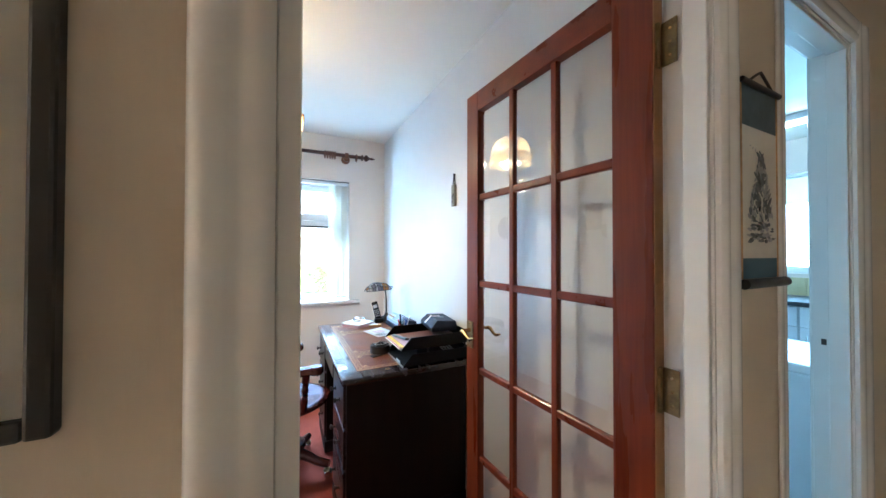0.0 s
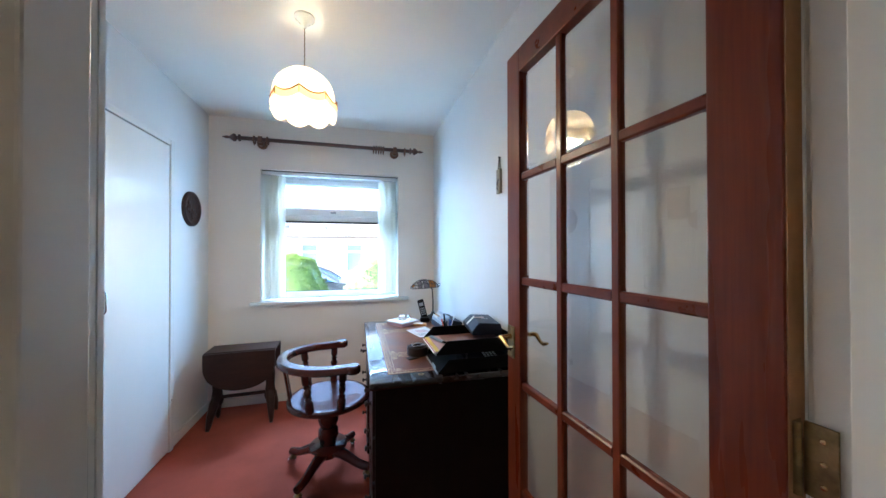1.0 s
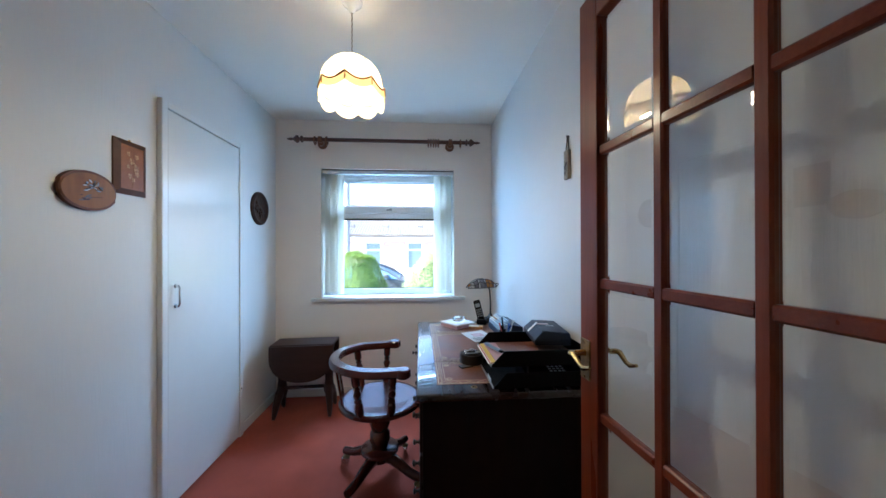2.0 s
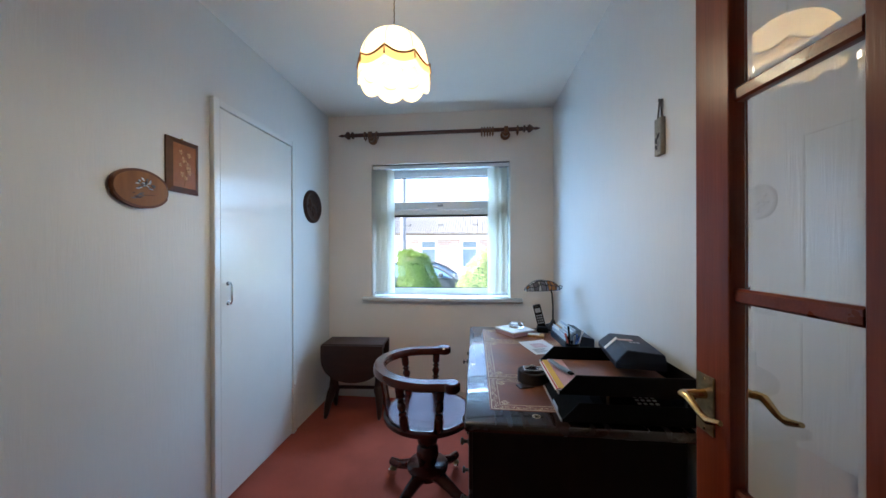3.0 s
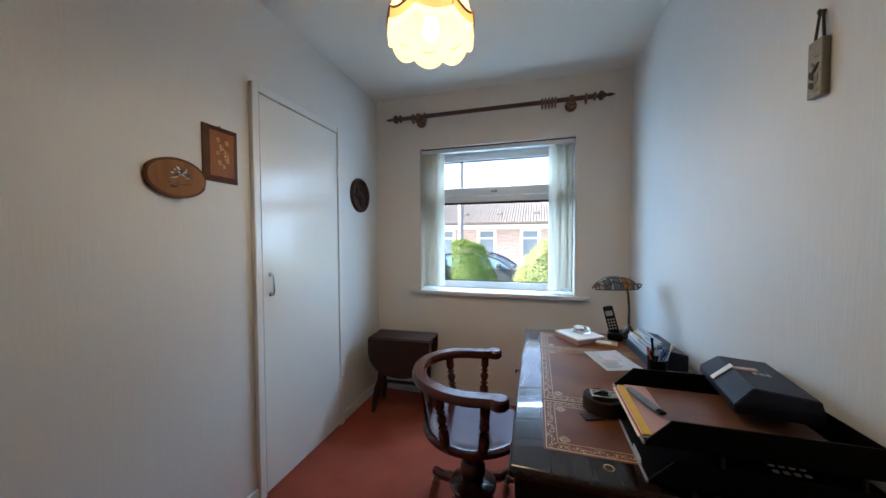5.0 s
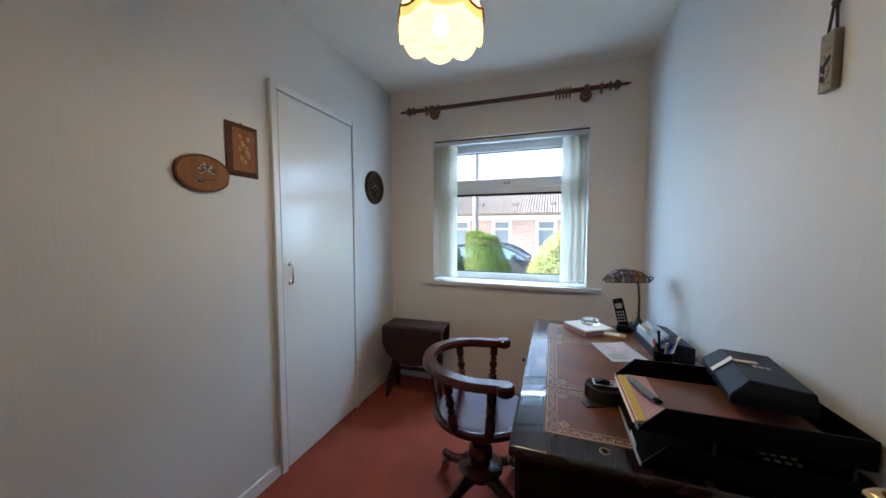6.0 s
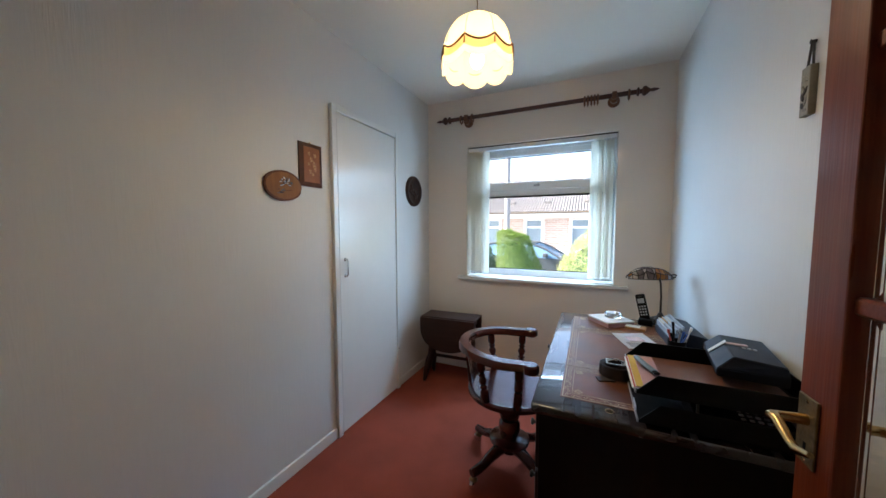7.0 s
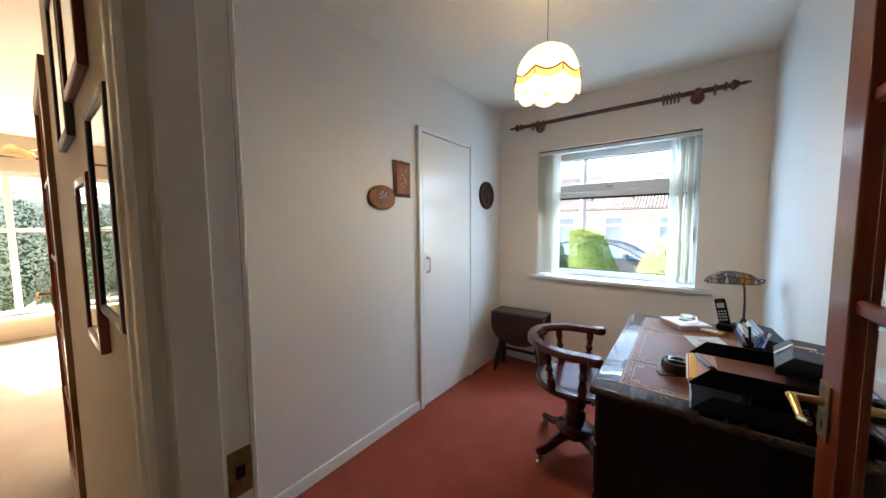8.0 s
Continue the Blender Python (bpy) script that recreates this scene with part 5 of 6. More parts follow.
def trays():
    y0, y1, x0, x1 = 1.668, 1.950, 0.770, 1.144
    low = tray("letter_tray", DZ, y0, y1, x0, x1, "black plastic letter tray standing on the desk")
    part("index_label", box(x0 - 0.0015, x0 + 0.001, 1.720, 1.775, 0.002, 0.016), "label_blue", low, "pale blue index label", m=pose(0, 0, 0.002, 0, 0, 0))
    part("lip", box(x0 - 0.004, x0 + 0.0005, y0, y1, 0.0, 0.007, 0.001), "grey_plastic", low)
    up = tray("letter_tray", DZ + 0.082, y0, y1, x0 - 0.008, x1, "black letter tray of papers stacked above another tray")
    part("lip", box(x0 - 0.012, x0 - 0.0075, y0, y1, 0.0, 0.007, 0.001), "grey_plastic", up)
    for x in (x0 + 0.13, x1 - 0.03):
        for y in (y0 + 0.002, y1 - 0.002):
            part("riser", box(x - 0.003, x + 0.003, y - 0.003, y + 0.003, -0.0245, 0.0, 0.0005), "lead", up)
    z = DZ + 0.0862
    for nm, m, col, lab, size in (("paper_stack", pose(0.919, 1.806, z), "paper", "stack of white papers in the letter tray", (0.165, 0.118, 0.006)),
                                  ("yellow_folder", pose(0.931, 1.806, z + 0.0062), "yellow_paper", "bright yellow folder in the letter tray", (0.167, 0.120, 0.003)),
                                  ("pink_folder", pose(0.947, 1.808, z + 0.0094), "pink_paper", "dull pink paper folder in the letter tray", (0.165, 0.118, 0.003)),
                                  ("brown_folder", pose(0.975, 1.806, z + 0.0126), "brown_folder", "glossy brown folder on top of the papers", (0.140, 0.112, 0.003))):
        w, d, h = size
        t = thing(nm, m, lab, "folder")
        if nm == "paper_stack":
            for k in range(4):
                part("sheet", box(-w + (0.0, 0.003, 0.005, 0.009)[k], w - 0.001 * k, -d + 0.0015 * (k % 2), d - 0.001 * k, k * h / 4, (k + 0.85) * h / 4), "paper" if k != 2 else "red_print", t)
        else:
            part("cover", box(-w, w, -d, d, 0, h, 0.001), col, t)
            part("back_cover", box(-w + 0.002, w - 0.002, -d + 0.002, d - 0.002, h, h + 0.0002), col, t)
    f = thing("pen_case", pose(0.803, 1.822, z + 0.0178, 0, 0, 108), "slim blue grey pen case lying on folders", "pen case")
    part("spine", tube([(-0.055, 0, 0.006), (0.0, 0.003, 0.0065), (0.055, 0, 0.006)], 0.0105, 10, 0.55), "pen_case", f, smooth=True)
    part("tip", tube([(-0.056, 0, 0.006), (-0.068, 0, 0.006)], 0.009, 10, 0.55), "black_plastic", f, smooth=True)
    # faceted black box on the folders
    b = thing("black_box", pose(1.048, 1.866, DZ + 0.1325, 0, 0, -8), "black faceted presentation box with a white ribbon tag", "box")
    bm = bmesh.new()
    w, d = 0.072, 0.120
    lo = [bm.verts.new(p) for p in ((-w, -d, 0), (w, -d, 0), (w, d, 0), (-w, d, 0))]
    mid = [bm.verts.new(p) for p in ((-w, -d, 0.020), (w, -d, 0.026), (w, d, 0.026), (-w, d, 0.020))]
    hi = [bm.verts.new(p) for p in ((-w + 0.036, -d + 0.012, 0.056), (w - 0.004, -d + 0.006, 0.050), (w - 0.004, d - 0.006, 0.050), (-w + 0.036, d - 0.012, 0.056))]
    bm.faces.new(lo[::-1])
    bm.faces.new(hi)
    for a, c in ((lo, mid), (mid, hi)):
        for i in range(4):
            j = (i + 1) % 4
            bm.faces.new((a[i], a[j], c[j], c[i]))
    bmesh.ops.bevel(bm, geom=list(bm.edges), offset=0.002, segments=2, affect="EDGES")
    part("carton", bm, "black_card", b, smooth=False)
    part("tag", box(-0.026, 0.030, -0.010, 0.010, 0, 0.0015), "paper", b, "white ribbon tag", m=pose(-w + 0.018, 0.02, 0.0405, 0, -45, 0))
    part("ribbon", box(-w + 0.039, -w + 0.088, 0.012, 0.028, 0.0545, 0.0570), "pale_print", b, "dull pink ribbon")
    for k in range(3):
        part("emblem", box(0.0 + 0.012 * k, 0.008 + 0.012 * k, -0.010, 0.004, 0.0500, 0.0552 - 0.0006 * k), "grey_print", b)
    # telephone lying in the lower tray
    p = thing("desk_telephone", pose(1.0, 1.735, DZ + 0.0042), "black desk telephone with white keys", "phone")
    bm = bmesh.new()
    prof = [(-0.058, 0.0), (0.085, 0.0), (0.085, 0.060), (-0.046, 0.038)]
    for x in (-0.10, 0.105):
        bm.faces.new([bm.verts.new((x, y, q)) for y, q in prof])
    bm.verts.ensure_lookup_table()
    for i in range(4):
        j = (i + 1) % 4
        bm.faces.new((bm.verts[i], bm.verts[j], bm.verts[4 + j], bm.verts[4 + i]))
    part("housing", bm, "black_plastic", p)
    for r in range(3):
        for c in range(4):
            part("key", box(0.0 + c * 0.017, 0.010 + c * 0.017, -0.034 + r * 0.016, -0.026 + r * 0.016, 0.0415 + 0.0027 * r, 0.0450 + 0.0027 * r, 0.001), "key_white", p, "small white key")


box_and_ashtray()
desk_lamp()
cordless_phone()
papers()
organiser()
belt()
trays()


# ---- hall ----
def hanging_scroll():
    e = thing("hanging_scroll", pose(1.225, YH - 0.004, 1.455), "small hanging scroll with ink landscape and blue silk ends", "scroll")
    w = 0.085
    part("silk_top", box(-w, w, -0.003, 0, 0.142, 0.232), "teal_silk", e, "dark teal brocade end")
    part("painting", box(-w, w, -0.003, 0, -0.150, 0.1418), "rice_paper", e, "cream paper with grey mountain landscape")
    part("silk_bottom", box(-w, w, -0.003, 0, -0.195, -0.1502), "blue_silk", e, "plain blue silk end")
    part("border", box(-w - 0.006, -w, -0.004, 0, -0.195, 0.232), "inlay", e)
    part("border", box(w, w + 0.006, -0.004, 0, -0.195, 0.232), "inlay", e)
    part("rod", tube([(-w - 0.012, -0.008, 0.234), (w + 0.004, -0.008, 0.234)], 0.006, 10), "black_frame", e, smooth=True)
    part("roller", tube([(-w - 0.018, -0.012, -0.205), (w + 0.018, -0.012, -0.205)], 0.011, 12), "black_frame", e, smooth=True)
    part("cord", tube([(-w + 0.02, -0.006, 0.236), (-0.02, -0.006, 0.262), (0.0, -0.006, 0.272), (0.02, -0.006, 0.262), (w - 0.02, -0.006, 0.236)], 0.003, 6), "ribbon", e, smooth=True)
    rnd = random.Random(12)
    turn = Matrix(((1, 0, 0, 0), (0, 0, 1, 0), (0, 1, 0, 0), (0, 0, 0, 1)))
    # a peak that widens downwards, of many small strokes, with a hut and water at its foot
    for k in range(210):
        f = rnd.random() ** 0.8
        cz = 0.086 - 0.200 * f
        reach = 0.008 + 0.050 * min(1.0, f * 1.5)
        cx = 0.004 + rnd.uniform(-reach, reach)
        steep = rnd.choice((-1, 1)) * rnd.uniform(0.7, 1.3) if f < 0.75 else rnd.uniform(-0.3, 0.3)
        o = leaf_outline(cx, cz, rnd.uniform(0.010, 0.030), rnd.uniform(0.003, 0.010), steep)
        part("brush_stroke", slab(o, -0.0034 - 0.00001 * k, -0.0029), ("grey_print", "ink", "ink_wash")[rnd.choice((0, 0, 1, 2, 2))], e, m=turn)
    part("brush_stroke", slab(leaf_outline(0.0, -0.072, 0.024, 0.009, 0.1), -0.0048, -0.0029), "pale_print", e, m=turn)
    for k in range(4):
        part("brush_stroke", slab(leaf_outline(-0.045 + 0.012 * k, 0.100 - 0.004 * k, 0.008, 0.0024, 0.8 * k), -0.0035, -0.0029), "grey_print", e, m=turn)


hanging_scroll()


def hall_picture(x0, x1, z0, z1, frame_mat, fw, inner, label):
    e = thing("framed_picture", pose((x0 + x1) / 2, YH, (z0 + z1) / 2), label, "picture", "pictures on the hall wall")
    hw, hh = (x1 - x0) / 2, (z1 - z0) / 2
    for a, b, c, d in ((-hw, -hw + fw, -hh, hh), (hw - fw, hw, -hh, hh), (-hw + fw, hw - fw, hh - fw, hh), (-hw + fw, hw - fw, -hh, -hh + fw)):
        part("frame", box(a, b, -0.015, 0, c, d, 0.003), frame_mat, e)
    part("mount", box(-hw + fw, hw - fw, -0.006, 0, -hh + fw, hh - fw), "rice_paper", e)
    part("print", box(-hw + fw + 0.018, hw - fw - 0.018, -0.008, -0.0062, -hh + fw + 0.018, hh - fw - 0.018), inner, e)
    g = part("glazing", box(-hw + fw, hw - fw, -0.011, -0.009, -hh + fw, hh - fw), "glass", e)
    g.visible_shadow = False


hall_picture(-0.10, 0.112, 1.185, 1.53, "black_frame", 0.015, "print", "black framed picture under glass on the hall wall")
hall_picture(-0.36, -0.15, 1.09, 1.44, "mahogany", 0.020, "print", "brown wooden framed picture on the hall wall")
hall_picture(-0.70, -0.42, 1.55, 1.95, "black_frame", 0.024, "print", "dark framed picture hung high on the hall wall")
hall_picture(-0.40, -0.12, 1.62, 1.92, "mahogany", 0.020, "print", "brown framed picture hung high beside others")

# living room door, open into the room, edge on to the hall
ld, _, _, _ = glazed_door("living_room_door", (HX0 - 0.025, 0.558), 180, "open mahogany glazed door of the living room")


def living_window():
    e = thing("window_2", Matrix(), "wide white living room window in several lights", "window", kind="structure")
    x0, x1 = LX - 0.12, LX - 0.06
    ya, yb, za, zb = -0.25, 2.1, 0.28, 2.0
    part("frame_bottom", box(x0, x1, ya, yb, za, za + 0.06, 0.005), "upvc", e)
    part("frame_top", box(x0, x1, ya, yb, zb - 0.06, zb, 0.005), "upvc", e)
    ys = [ya + 0.03, 0.36, 1.2, yb - 0.03]
    for y in ys:
        part("mullion", box(x0, x1, y - 0.03, y + 0.03, za + 0.06, zb - 0.06, 0.005), "upvc", e)
    for a, b in zip(ys, ys[1:]):
        part("transom", box(x0, x1, a + 0.03, b - 0.03, 1.28, 1.33, 0.005), "upvc", e)
        for z0, z1 in ((za + 0.06, 1.28), (1.33, zb - 0.06)):
            p = part("pane", box(x0 + 0.028, x0 + 0.032, a + 0.03, b - 0.03, z0, z1), "glass", e)
            p.visible_shadow = False
    tagged(put("window_sill", box(LX - 0.06, LX + 0.12, ya - 0.05, yb + 0.05, za - 0.03, za, 0.005), "gloss_white"), kind="structure")


living_window()


def chandelier():
    e = thing("chandelier", pose(-4.2, 0.62, 0), "lit brass ceiling light with frosted glass shades", "lamp")
    part("stem", tube([(0, 0, H), (0, 0, 2.10)], 0.009, 10), "brass", e, smooth=True)
    part("canopy", lathe([(0.05, H), (0.05, H - 0.01), (0.01, H - 0.04)], 20), "brass", e, smooth=True)
    for k in range(5):
        a = 2 * math.pi * k / 5
        c, s = math.cos(a), math.sin(a)
        arm = part("arm", tube([(0, 0, 2.12), (0.10 * c, 0.10 * s, 2.06), (0.20 * c, 0.20 * s, 2.09)], 0.006, 8), "brass", e, smooth=True)
        part("shade", lathe([(0.018, 2.09), (0.04, 2.07), (0.060, 2.02), (0.066, 1.99), (0.062, 1.99), (0.036, 2.065), (0.016, 2.085)], 20, pose(0.20 * c, 0.20 * s, 0)), "shade", arm, smooth=True)
        part("bulb", lathe([(0.0, 2.07), (0.02, 2.06), (0.022, 2.03), (0, 2.01)], 12, pose(0.20 * c, 0.20 * s, 0)), "bulb", arm, smooth=True)


chandelier()


def living_pole():
    e = thing("curtain_pole", pose(LX + 0.08, 0.2, 2.16), "dark wooden curtain pole over the living room window", "curtain pole")
    part("pole", tube([(0, -2.1, 0), (0, 2.1, 0)], 0.014, 12), "pole_wood", e, smooth=True)
    for s in (-1, 1):
        part("finial", lathe([(0.014, 0), (0.024, 0.01), (0.026, 0.04), (0, 0.08)], 14, pose(0, s * 2.1, 0, -90 * s, 0, 0)), "pole_wood", e, smooth=True)
    for y in (-1.5, 1.5):
        part("bracket", tube([(0, y, 0), (-0.0795, y, 0)], 0.012, 10), "pole_wood", e, smooth=True)


living_pole()


# ---- kitchen ----
def kitchen():
    for k in range(3):
        e = thing("kitchen_unit", pose(4.10, 0.66 + k * 0.62, 0), "white kitchen base unit under dark worktop", "cabinet", "kitchen base units")
        part("body", box(0.02, 0.60, 0, 0.615, 0.10, 0.87), "unit_white", e)
        part("plinth", box(0.06, 0.60, 0, 0.615, 0, 0.10), "worktop", e)
        d = part("door", box(0, 0.019, 0.003, 0.612, 0.105, 0.70, 0.003), "unit_white", e)
        part("handle", tube([(-0.03, 0.56, 0.50), (-0.03, 0.56, 0.64)], 0.006, 8), "chrome", d, smooth=True)
        w = part("drawer", box(0, 0.019, 0.003, 0.612, 0.705, 0.865, 0.003), "unit_white", e)
        part("handle", tube([(-0.03, 0.24, 0.80), (-0.03, 0.38, 0.80)], 0.006, 8), "chrome", w, smooth=True)
    t = thing("worktop", pose(4.08, 0.65, 0.872), "dark speckled kitchen worktop on white units", "worktop")
    part("slab", box(0, 0.615, 0, 2.6, 0, 0.038, 0.004), "worktop", t)
    s = thing("splashback", pose(4.688, 0.64, 0.911), "pale yellow tiled splashback", "tiles", kind="structure")
    for i in range(12):
        part("tile", box(0, 0.011, i * 0.15 + 0.001, i * 0.15 + 0.149, 0.0, 0.17, 0.002), "yellow_tile", s)
    f = thing("chest_freezer", pose(2.62, 0.66, 0), "low white kitchen chest with flat lid", "freezer")
    part("body", box(0, 0.62, 0, 0.55, 0.02, 0.70, 0.012), "unit_white", f)
    part("lid", box(-0.008, 0.628, -0.008, 0.558, 0.703, 0.75, 0.010), "upvc", f)
    for x in (0.05, 0.57):
        for y in (0.05, 0.5):
            part("foot", lathe([(0.02, 0), (0.02, 0.021)], 12, pose(x, y, 0)), "black_plastic", f)
    e = thing("window_3", Matrix(), "white kitchen window with roller blind", "window", kind="structure")
    x0, x1 = 4.79, 4.85
    ya, yb, za, zb = 0.75, 2.2, 1.12, 2.1
    for a, b, c, d in ((ya, ya + 0.06, za, zb), (yb - 0.06, yb, za, zb), (ya + 0.06, yb - 0.06, za, za + 0.06), (ya + 0.06, yb - 0.06, zb - 0.06, zb)):
        part("frame", box(x0, x1, a, b, c, d, 0.004), "upvc", e)
    p = part("pane", box(x0 + 0.028, x0 + 0.032, ya + 0.06, yb - 0.06, za + 0.06, zb - 0.06), "glass", e)
    p.visible_shadow = False
    q = thing("tube_light", pose(3.90, 0.80, 0), "lit white fluorescent batten under the kitchen ceiling", "lamp")
    part("batten", box(-0.03, 0.03, 0, 1.24, H - 0.05, H - 0.001, 0.004), "upvc", q)
    part("tube", tube([(0, 0.03, H - 0.075), (0, 1.21, H - 0.075)], 0.014, 12), "tube_glow", q, "glowing white tube", True)
    for y in (0.01, 1.21):
        part("tube_holder", box(-0.012, 0.012, y, y + 0.02, H - 0.092, H - 0.05, 0.002), "upvc", q)
    r = thing("roller_blind", pose(0, 0, 0), "half lowered pale roller blind", "blind")
    part("roller", tube([(4.74, ya + 0.01, 2.07), (4.74, yb - 0.01, 2.07)], 0.02, 10), "upvc", r, smooth=True)
    part("cloth", box(4.735, 4.737, ya + 0.02, yb - 0.02, 1.80, 2.07), "blind", r)


kitchen()


# ---- outdoors ----
GZ = -0.55
tagged(put("ground", box(-400, 400, -400, 400, GZ - 0.5, GZ), "grass"), "rough mown lawn", kind="structure")
tagged(put("road", box(-60, 60, 6.7, 12.2, GZ, GZ + 0.02), "asphalt"), "grey asphalt road", kind="structure")
tagged(put("pavement", box(-60, 60, 12.2, 13.4, GZ, GZ + 0.14), "render"), "pale concrete pavement", kind="structure")


def leaf_mass(name, parent, surface, count, size, material, seed):
    """A crown of many small leaves strewn over and a little inside a surface; surface(u, v) gives place and normal."""
    rnd = random.Random(seed)
    verts, faces = [], []
    for _ in range(count):
        p, n = surface(rnd.random(), rnd.random())
        n = (n + Vector((rnd.gauss(0, 0.5), rnd.gauss(0, 0.5), rnd.gauss(0, 0.5)))).normalized()
        p = p + n * rnd.gauss(-0.015, 0.025)
        a = n.orthogonal().normalized()
        a = (Matrix.Rotation(rnd.uniform(0, 6.28), 3, n) @ a)
        b = n.cross(a)
        s = size * rnd.uniform(0.6, 1.4)
        i = len(verts)
        verts += [p - a * s, p + b * s * 0.45 + n * s * 0.2, p + a * s, p - b * s * 0.45 + n * s * 0.2]
        faces.append((i, i + 1, i + 2, i + 3))
    mesh = bpy.data.meshes.new(name)
    mesh.from_pydata([tuple(v) for v in verts], [], faces)
    mesh.materials.append(M[material])
    ob = new(name, mesh)
    ob.parent = parent
    return tagged(ob, kind="stuff")


def topiary():
    e = thing("clipped_yew", pose(-0.285, 5.5, GZ), "clipped tapering evergreen bush, bright in the sun", "bush")
    part("trunk", tube([(0, 0, 0), (0.01, 0, 0.5), (0, 0, 1.2)], [0.05, 0.04, 0.02], 10), "twig", e, smooth=True)

    def surf(u, v):
        a = 2 * math.pi * u
        if v < 0.82:
            h = v / 0.82
            r = 0.57 - 0.34 * h
            z = 0.05 + 1.68 * h - 0.03 * h * math.cos(a)
            n = Vector((math.cos(a), math.sin(a), 0.13))
        else:
            h = 1.0
            r = 0.23 * math.sqrt((v - 0.82) / 0.18)
            z = 1.73 - 0.03 * math.cos(a) + 0.04 * (1 - (r / 0.23) ** 2)
            n = Vector((0, 0, 1))
        r *= 1 + 0.03 * math.sin(5 * a + 7 * v)
        return Vector((r * math.cos(a) - 0.38 * (h - 0.62), r * math.sin(a), z)), n

    # solid dark core, coloured as the shade between the leaves
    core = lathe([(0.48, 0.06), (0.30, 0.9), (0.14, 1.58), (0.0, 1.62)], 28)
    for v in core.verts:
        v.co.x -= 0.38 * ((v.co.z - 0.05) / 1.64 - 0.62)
    part("shade_core", core, "dark_leaf", e, smooth=True)
    leaf_mass("crown", e, surf, 48000, 0.0095, "hedge", 1)


def round_bush(name, at, r, h, count, size, material, seed, label):
    e = thing(name, pose(*at, GZ), label, "bush")
    part("trunk", tube([(0, 0, 0), (0.02, 0, h * 0.4)], [0.04, 0.02], 8), "twig", e, smooth=True)

    def surf(u, v):
        a = 2 * math.pi * u
        t = math.acos(1 - 1.75 * v)
        lump = 1 + 0.07 * math.sin(3 * a + 2) * math.sin(3 * t) + 0.05 * math.sin(7 * a) * math.sin(5 * t + 1)
        n = Vector((math.sin(t) * math.cos(a), math.sin(t) * math.sin(a), math.cos(t)))
        return Vector((n.x * r * lump, n.y * r * lump, h * 0.5 + n.z * h * 0.5 * lump)), n

    # unseen depth of the bush: a solid painted dark for its inner shade
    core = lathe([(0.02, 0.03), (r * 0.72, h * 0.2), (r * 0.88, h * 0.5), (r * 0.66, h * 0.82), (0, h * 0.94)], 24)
    part("shade_core", core, "dark_leaf", e, smooth=True)
    leaf_mass("crown", e, surf, count, size, material, seed)


topiary()
round_bush("variegated_bush", (0.71, 5.35), 0.50, 1.76, 36000, 0.012, "bush", 3, "rounded pale variegated garden bush in the sun")
round_bush("dark_bush", (-1.35, 6.1), 0.52, 1.72, 8000, 0.026, "dark_leaf", 4, "dark green garden bush in shade")
# living room shrubs, their leaves paled to paint the glare
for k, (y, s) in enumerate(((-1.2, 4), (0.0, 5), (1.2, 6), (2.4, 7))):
    round_bush("garden_shrub", (-9.6, y), 0.95, 2.6 + 0.3 * (k % 2), 12000, 0.032, "glare_leaf", 10 + k, "tall leafy garden shrub outside the living room")
for k, y in enumerate((0.8, 2.2)):
    round_bush("garden_shrub", (8.6, y), 0.9, 2.0, 4000, 0.05, "hedge", 20 + k, "leafy garden shrub outside the kitchen")


